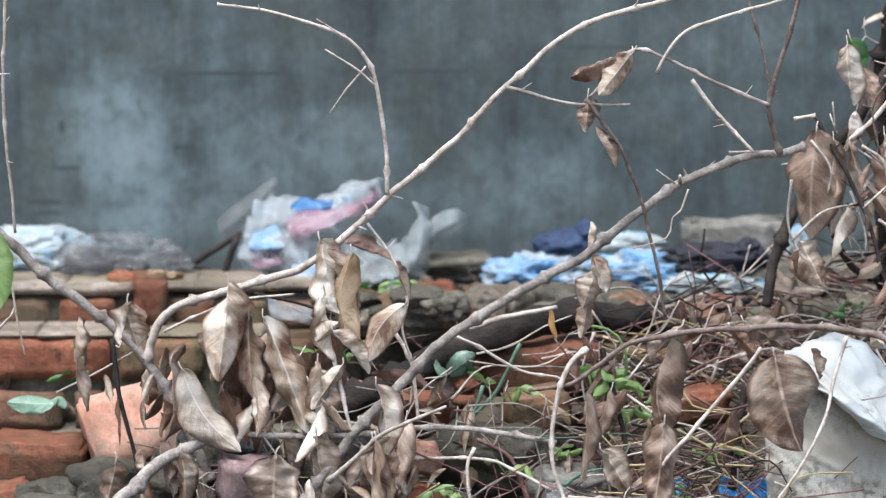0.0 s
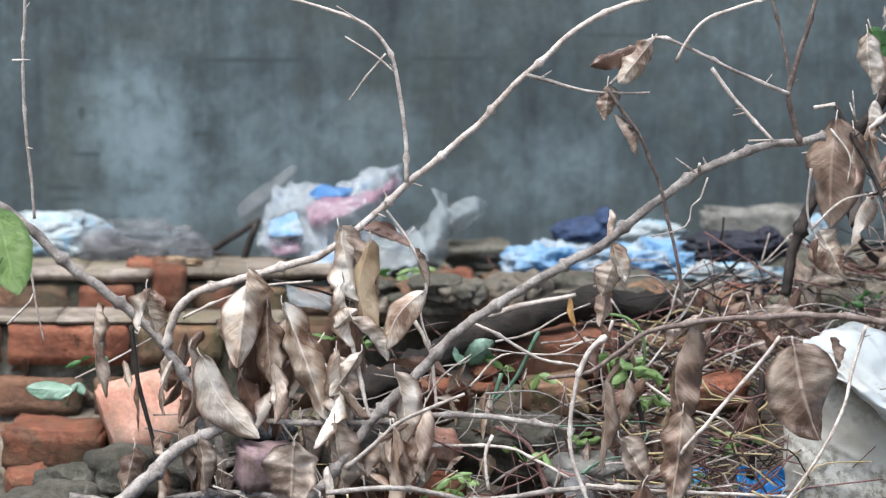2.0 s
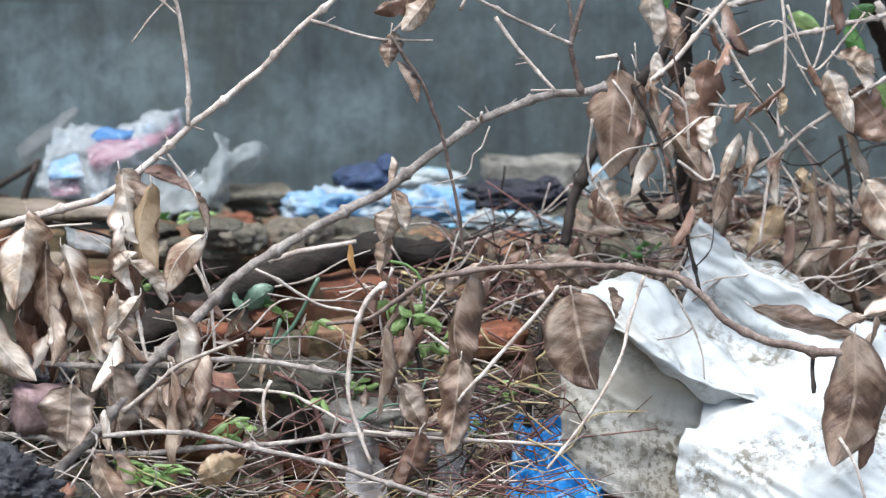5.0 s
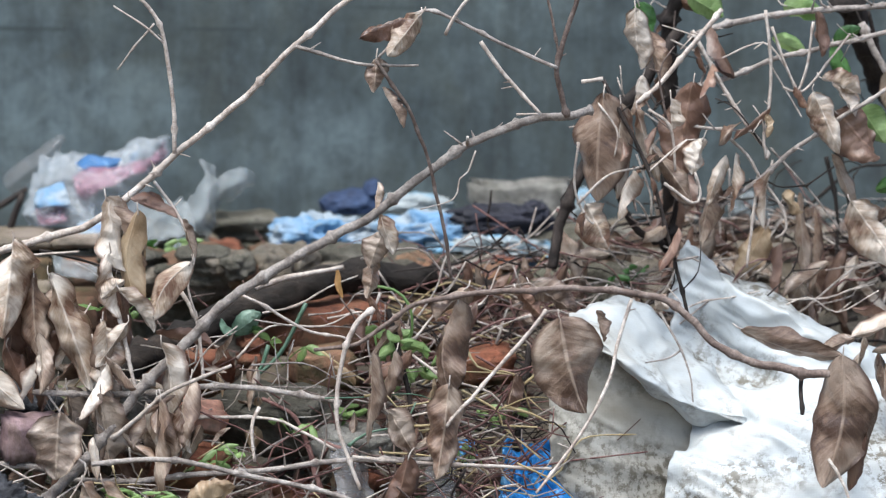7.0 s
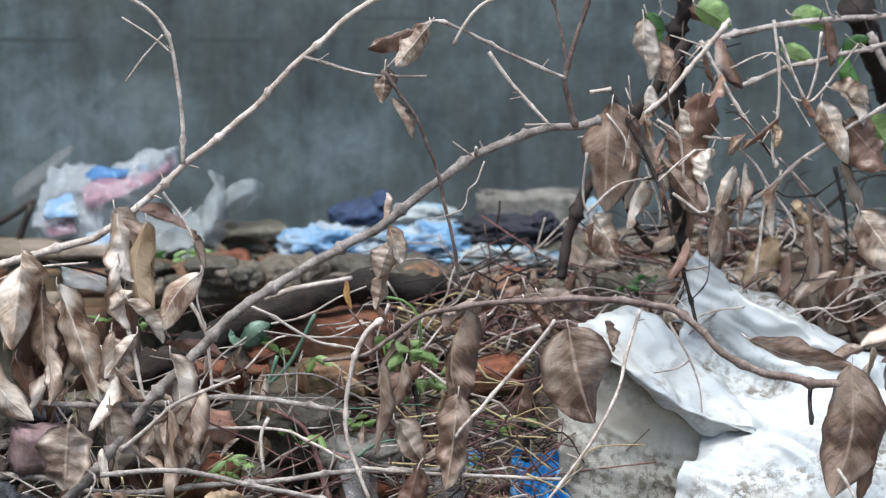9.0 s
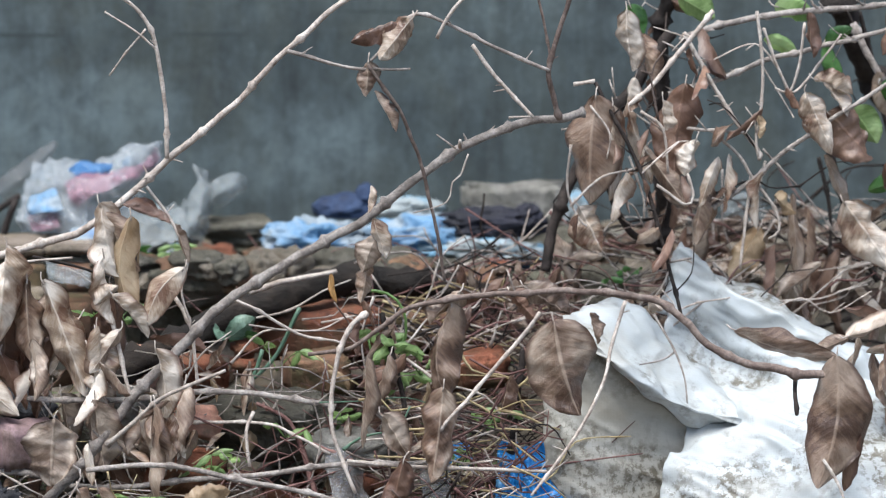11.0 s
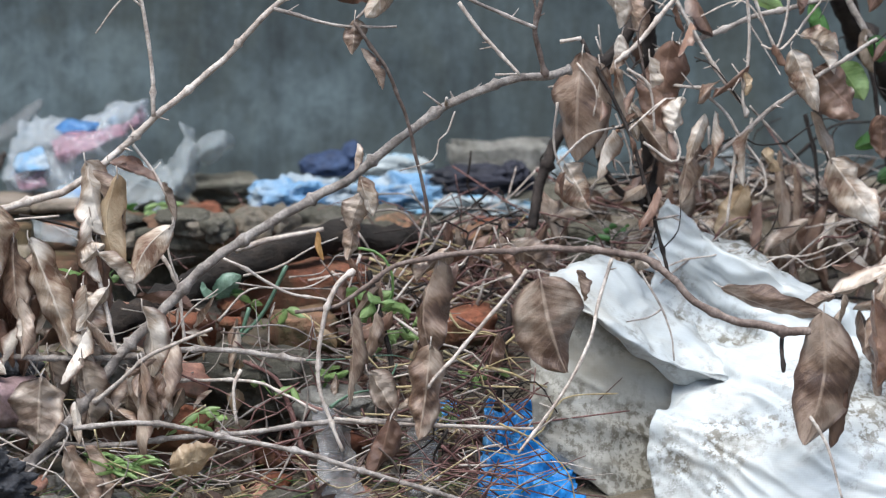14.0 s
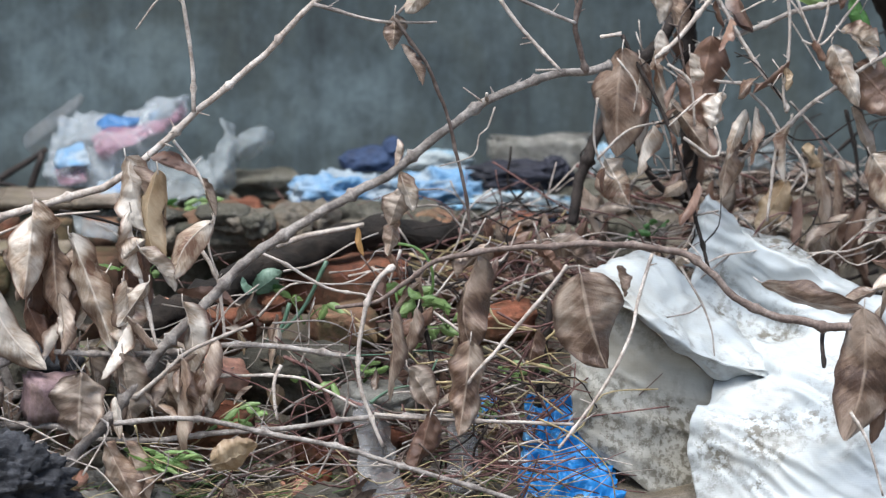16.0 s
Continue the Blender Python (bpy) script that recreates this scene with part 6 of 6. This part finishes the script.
weed("light green weed by the twig tangle", GREEN, *R(720, 590), 4.95, 3, 0.045, 14)
weed("light green weed beside the log", GREEN, 880, 720, 5.06, 2, 0.04, 15)
weed("light green weed by the blue bag", GREEN, *R(840, 690), 4.96, 3, 0.04, 16)
weed("small green weed among dry leaves", GREEN, 590, 650, 4.98, 4, 0.035, 17)
weed("small green weed in the lower litter", GREEN, *R(480, 700), 4.9, 2, 0.035, 18)
for label, uv, y in (("green grass stalk", ((505, 470), (460, 560), (410, 610)), 5.0), ("green grass stalk", ((440, 545), (425, 590), (400, 612)), 5.02)):
    bm = bmesh.new()
    tube(bm, [S(*R(*q), y) for q in uv], 0.0032, 0.0026, 6)
    solid("grass_stalk", bm, TEAL, label + " by the red brick", "grass", "green stalks")
bm = bmesh.new()
tube(bm, [S(*R(620, 440), 4.95), S(*R(660, 445), 4.94), S(*R(690, 475), 4.93), S(*R(690, 530), 4.94), S(*R(640, 560), 4.95), S(*R(625, 520), 4.95)], 0.0024, 0.0018, 6)
solid("grass_stalk", bm, GREEN, "looped light green vine stem among twigs", "grass", "green stalks")

# ---- litter ----
def straw(name, mat, label, count, area, length, radius, seed, lift=0.02, flat=0.5, kind_of="litter"):
    """Fine stems strewn over the heap, past counting."""
    r = random.Random(seed)
    bm = bmesh.new()
    for _ in range(count):
        x, y = r.uniform(area[0], area[1]), r.uniform(area[2], area[3])
        L = r.uniform(*length)
        w = r.gauss(0, 0.5)
        d = Vector((math.cos(w) * r.choice((-1, 1)), r.uniform(-0.7, 0.7), r.gauss(0.1, flat))).normalized()
        p = Vector((x, y, heap(x, y) + r.uniform(0, lift)))
        q = p + d * L
        q.z = max(q.z, heap(q.x, q.y) + 0.002)
        c = p.lerp(q, 0.5) + Vector((r.gauss(0, 0.12), r.gauss(0, 0.1), abs(r.gauss(0, 0.12)))) * L
        tube(bm, [p, c, q], r.uniform(*radius), radius[0] * 0.7, 5, L / 7)
    solid(name, bm, mat, label, kind_of, kind="stuff")


def twig_pool(mat, count, radius, seed):
    """Crooked twigs one metre long, some with a side shoot."""
    r, pool = random.Random(seed), []
    for i in range(count):
        bm = bmesh.new()
        pts = [Vector((t, r.gauss(0, 0.05), r.gauss(0, 0.05))) for t in (0, 0.25, 0.5, 0.75, 1)]
        rr = r.uniform(*radius)
        tube(bm, pts, rr, rr * 0.5, 6, 0.07, 0.25, 0.2, i)
        if i % 3 == 0:
            tube(bm, [pts[2], pts[2] + Vector((0.2, r.gauss(0, 0.1), r.gauss(0, 0.12)))], rr * 0.6, rr * 0.3, 5, 0.07)
        pool.append(finish(bm, "fallen_twig", mat))
    return pool


def strew(pool, label, count, area, length, seed, lift=0.03, flat=0.35, spread=0.5):
    r = random.Random(seed)
    for _ in range(count):
        x, y = r.uniform(area[0], area[1]), r.uniform(area[2], area[3])
        L, w = r.uniform(*length), r.gauss(0, spread)
        d = Vector((math.cos(w) * r.choice((-1, 1)), math.sin(w), r.gauss(0.05, flat))).normalized()
        p = Vector((x, y, heap(x, y) + r.uniform(0.002, lift)))
        q = p + d * L
        q.z = max(q.z, heap(q.x, q.y) + 0.004)
        if max(p.x, q.x) > 0.42 and min(p.y, q.y) < 5.1:
            continue
        ob = tagged(new("fallen_twig", r.choice(pool)), label, "twig", "fallen twigs")
        turn = (q - p).to_track_quat("X", "Z").to_matrix().to_4x4() @ pose(0, 0, 0, r.uniform(0, 360))
        ob.matrix_world = Matrix.Translation(p) @ turn @ Matrix.Diagonal((L, L, L, 1))


wine, grey_tw, dark_tw, pale_tw = twig_pool(WINE, 14, (0.004, 0.008), 1), twig_pool(BARK, 12, (0.006, 0.012), 2), twig_pool(DARK, 10, (0.006, 0.013), 3), twig_pool(PALE, 10, (0.006, 0.012), 4)
strew(wine, "thin red-brown dead twig in the tangle", 130, (0.12, 0.5, 4.7, 5.3), (0.12, 0.34), 3, 0.09, 0.3)
strew(grey_tw, "thin grey dead twig lying in the litter", 34, (-0.3, 0.7, 4.65, 5.25), (0.1, 0.28), 4, 0.04, 0.3)
strew(pale_tw, "pale bleached thin twig lying in the litter", 26, (-0.3, 0.6, 4.65, 5.25), (0.08, 0.24), 5, 0.1, 0.5)
strew(dark_tw, "dark dead twig at the back of the heap", 60, (0.3, 1.0, 5.0, 5.45), (0.12, 0.3), 6, 0.07, 0.4)
strew(pale_tw, "pale bleached thin twig among leaves", 24, (0.55, 1.0, 4.95, 5.4), (0.1, 0.25), 7, 0.06, 0.5)
straw("straw", STRAW, "dry yellow straw and grass in the litter", 420, (-0.35, 0.4, 4.6, 4.88), (0.03, 0.13), (0.0006, 0.0014), 5, 0.02, 0.25)
straw("green_grass", GREEN, "sparse fresh grass blades in the litter", 170, (-0.3, 0.42, 4.65, 5.25), (0.03, 0.11), (0.0007, 0.0014), 8, 0.015, 0.5, "grass")


def leaf_pool(mat, count, seed):
    """Fallen leaves one metre long, each curled its own way."""
    r, pool = random.Random(seed), []
    for i in range(count):
        bm = bmesh.new()
        blade(bm, Vector(), Vector((1, 0, 0)), r.uniform(0.36, 0.5), 1.57 + r.uniform(-0.6, 0.6), r.uniform(-0.15, 0.25), r.uniform(0.4, 1.5), i * 3.7 + seed, 10, 6, 1.3)
        pool.append(finish(bm, "fallen_leaf", mat))
    return pool


def litter(pool, label, count, area, size, seed, steep=0.35):
    r = random.Random(seed)
    for _ in range(count):
        x, y = r.uniform(area[0], area[1]), r.uniform(area[2], area[3])
        L, w = r.uniform(*size), r.uniform(0, 6.28)
        p = Vector((x, y, heap(x, y) + r.uniform(0.002, 0.02)))
        q = p + Vector((math.cos(w), math.sin(w) * 0.8, r.gauss(0.1, steep))).normalized() * L
        q.z = max(q.z, heap(q.x, q.y) + 0.004)
        if max(p.x, q.x) > 0.42 and min(p.y, q.y) < 5.1:
            continue
        ob = tagged(new("fallen_leaf", r.choice(pool)), label, "leaf", "fallen leaves")
        turn = (q - p).to_track_quat("X", "Z").to_matrix().to_4x4() @ pose(0, 0, 0, r.uniform(-70, 70))
        ob.matrix_world = Matrix.Translation(p) @ turn @ Matrix.Diagonal((L, L, L, 1))


brown, pale_lf, red_lf = leaf_pool(DRY, 14, 31), leaf_pool(DRY_PALE, 10, 32), leaf_pool(DRY_RED, 10, 33)
litter(brown, "curled brown dry leaf fallen on the heap", 76, (-0.7, 1.0, 4.55, 5.35), (0.05, 0.13), 21)
litter(pale_lf, "pale dry leaf fallen on the heap", 30, (-0.7, 1.0, 4.6, 5.35), (0.04, 0.11), 22)
litter(red_lf, "dark red-brown dry leaf fallen on the heap", 44, (-0.7, 1.0, 4.55, 5.4), (0.05, 0.12), 23)
litter(pale_lf, "pale dry leaf heaped below the bush", 16, (0.65, 1.08, 4.95, 5.45), (0.07, 0.15), 24, 0.7)
litter(brown, "curled brown leaf heaped below the bush", 30, (0.5, 1.1, 5.05, 5.6), (0.07, 0.15), 25, 0.7)
litter(red_lf, "dark dry leaf caught in the twig tangle", 18, (0.1, 0.5, 4.9, 5.3), (0.05, 0.1), 26, 0.7)
litter(pale_lf, "pale dry leaf among fallen twigs", 34, (-0.5, 0.3, 4.65, 5.1), (0.04, 0.09), 27, 0.5)
strew(pale_tw, "pale bleached twig crossing the litter", 16, (-0.2, 0.5, 4.7, 5.2), (0.08, 0.22), 9, 0.12, 0.5)
strew(wine, "thin red-brown dead twig crossing the tangle", 70, (0.1, 0.5, 5.05, 5.35), (0.12, 0.3), 10, 0.11, 0.35)

# ---- brush pile ----
bp = thing("brush_pile", "tangled pile of thin red-brown and bleached dead twigs", "brush pile", S(1240, 900, 4.95))
stem("stick", bp, DARK, 7, 6, 4.98, 4.94, R(905, 540), R(893, 620), R(880, 740), R(872, 840))
stem("stick", bp, DARK, 5, 4, 4.96, 4.9, R(650, 480), R(670, 560), R(690, 640), R(700, 720))
stem("stick", bp, WINE, 5, 4, 4.9, 4.86, R(500, 690), R(530, 780), R(560, 900))
tangle(bp, (WINE, WINE, WINE, DARK, PALE, STRAW), 120, 1090, 570, 1390, 1000, 4.8, 5.2, (120, 330), (1.0, 2.0), 61, 0.45)
tangle(bp, (WINE, BARK, PALE, STRAW), 34, 620, 700, 1090, 1000, 4.78, 5.02, (100, 300), (0.9, 1.9), 62, 0.5)
tangle(bp, (STRAW, STRAW, PALE, TEAL, WINE), 16, *R(640, 560), *R(930, 690), 4.86, 4.96, (90, 220), (1.2, 2.8), 68, 0.3)
tangle(bp, (WINE, DARK, BARK, PALE), 44, 1120, 490, 1540, 610, 5.05, 5.25, (100, 280), (1.0, 2.2), 63, 0.55)
tangle(bp, (DARK, BARK, PALE, WINE), 60, 1500, 430, 2000, 600, 5.05, 5.35, (80, 260), (1.0, 2.4), 64, 0.7)
tangle(bp, (PALE, STRAW, BARK), 36, 300, 760, 700, 1000, 4.78, 4.98, (80, 220), (0.9, 1.8), 65, 0.7)
tangle(bp, (PALE, PALE, BARK_BROWN, BARK), 22, 660, 590, 1120, 800, 4.9, 5.04, (90, 240), (1.0, 2.0), 66, 0.7)
tangle(bp, (WINE, DARK, BARK_BROWN, BARK_BROWN, PALE), 40, *R(640, 620), *R(880, 900), 4.8, 4.94, (100, 230), (1.3, 2.5), 67, 0.6)
ll = thing("leaf_drift", "drift of curled dry leaves below the dead bush", "leaf pile", S(1750, 560, 5.2))
cluster(ll, (DRY, DRY_PALE, DRY_RED, DRY_RED), 1560, 490, 2010, 620, 5.08, 5.3, 34, (60, 140), 66, 0.4)
cluster(ll, (DRY, DRY_RED), 1180, 520, 1420, 640, 5.1, 5.2, 18, (50, 100), 67, 0.4)
ld = thing("leaf_drift", "drift of pale dry leaves under the low branches", "leaf pile", S(800, 900, 4.95))
cluster(ld, (DRY, DRY_PALE, DRY_PALE, TAN), 600, 700, 1160, 960, 4.9, 5.02, 46, (40, 100), 68, 0.5)
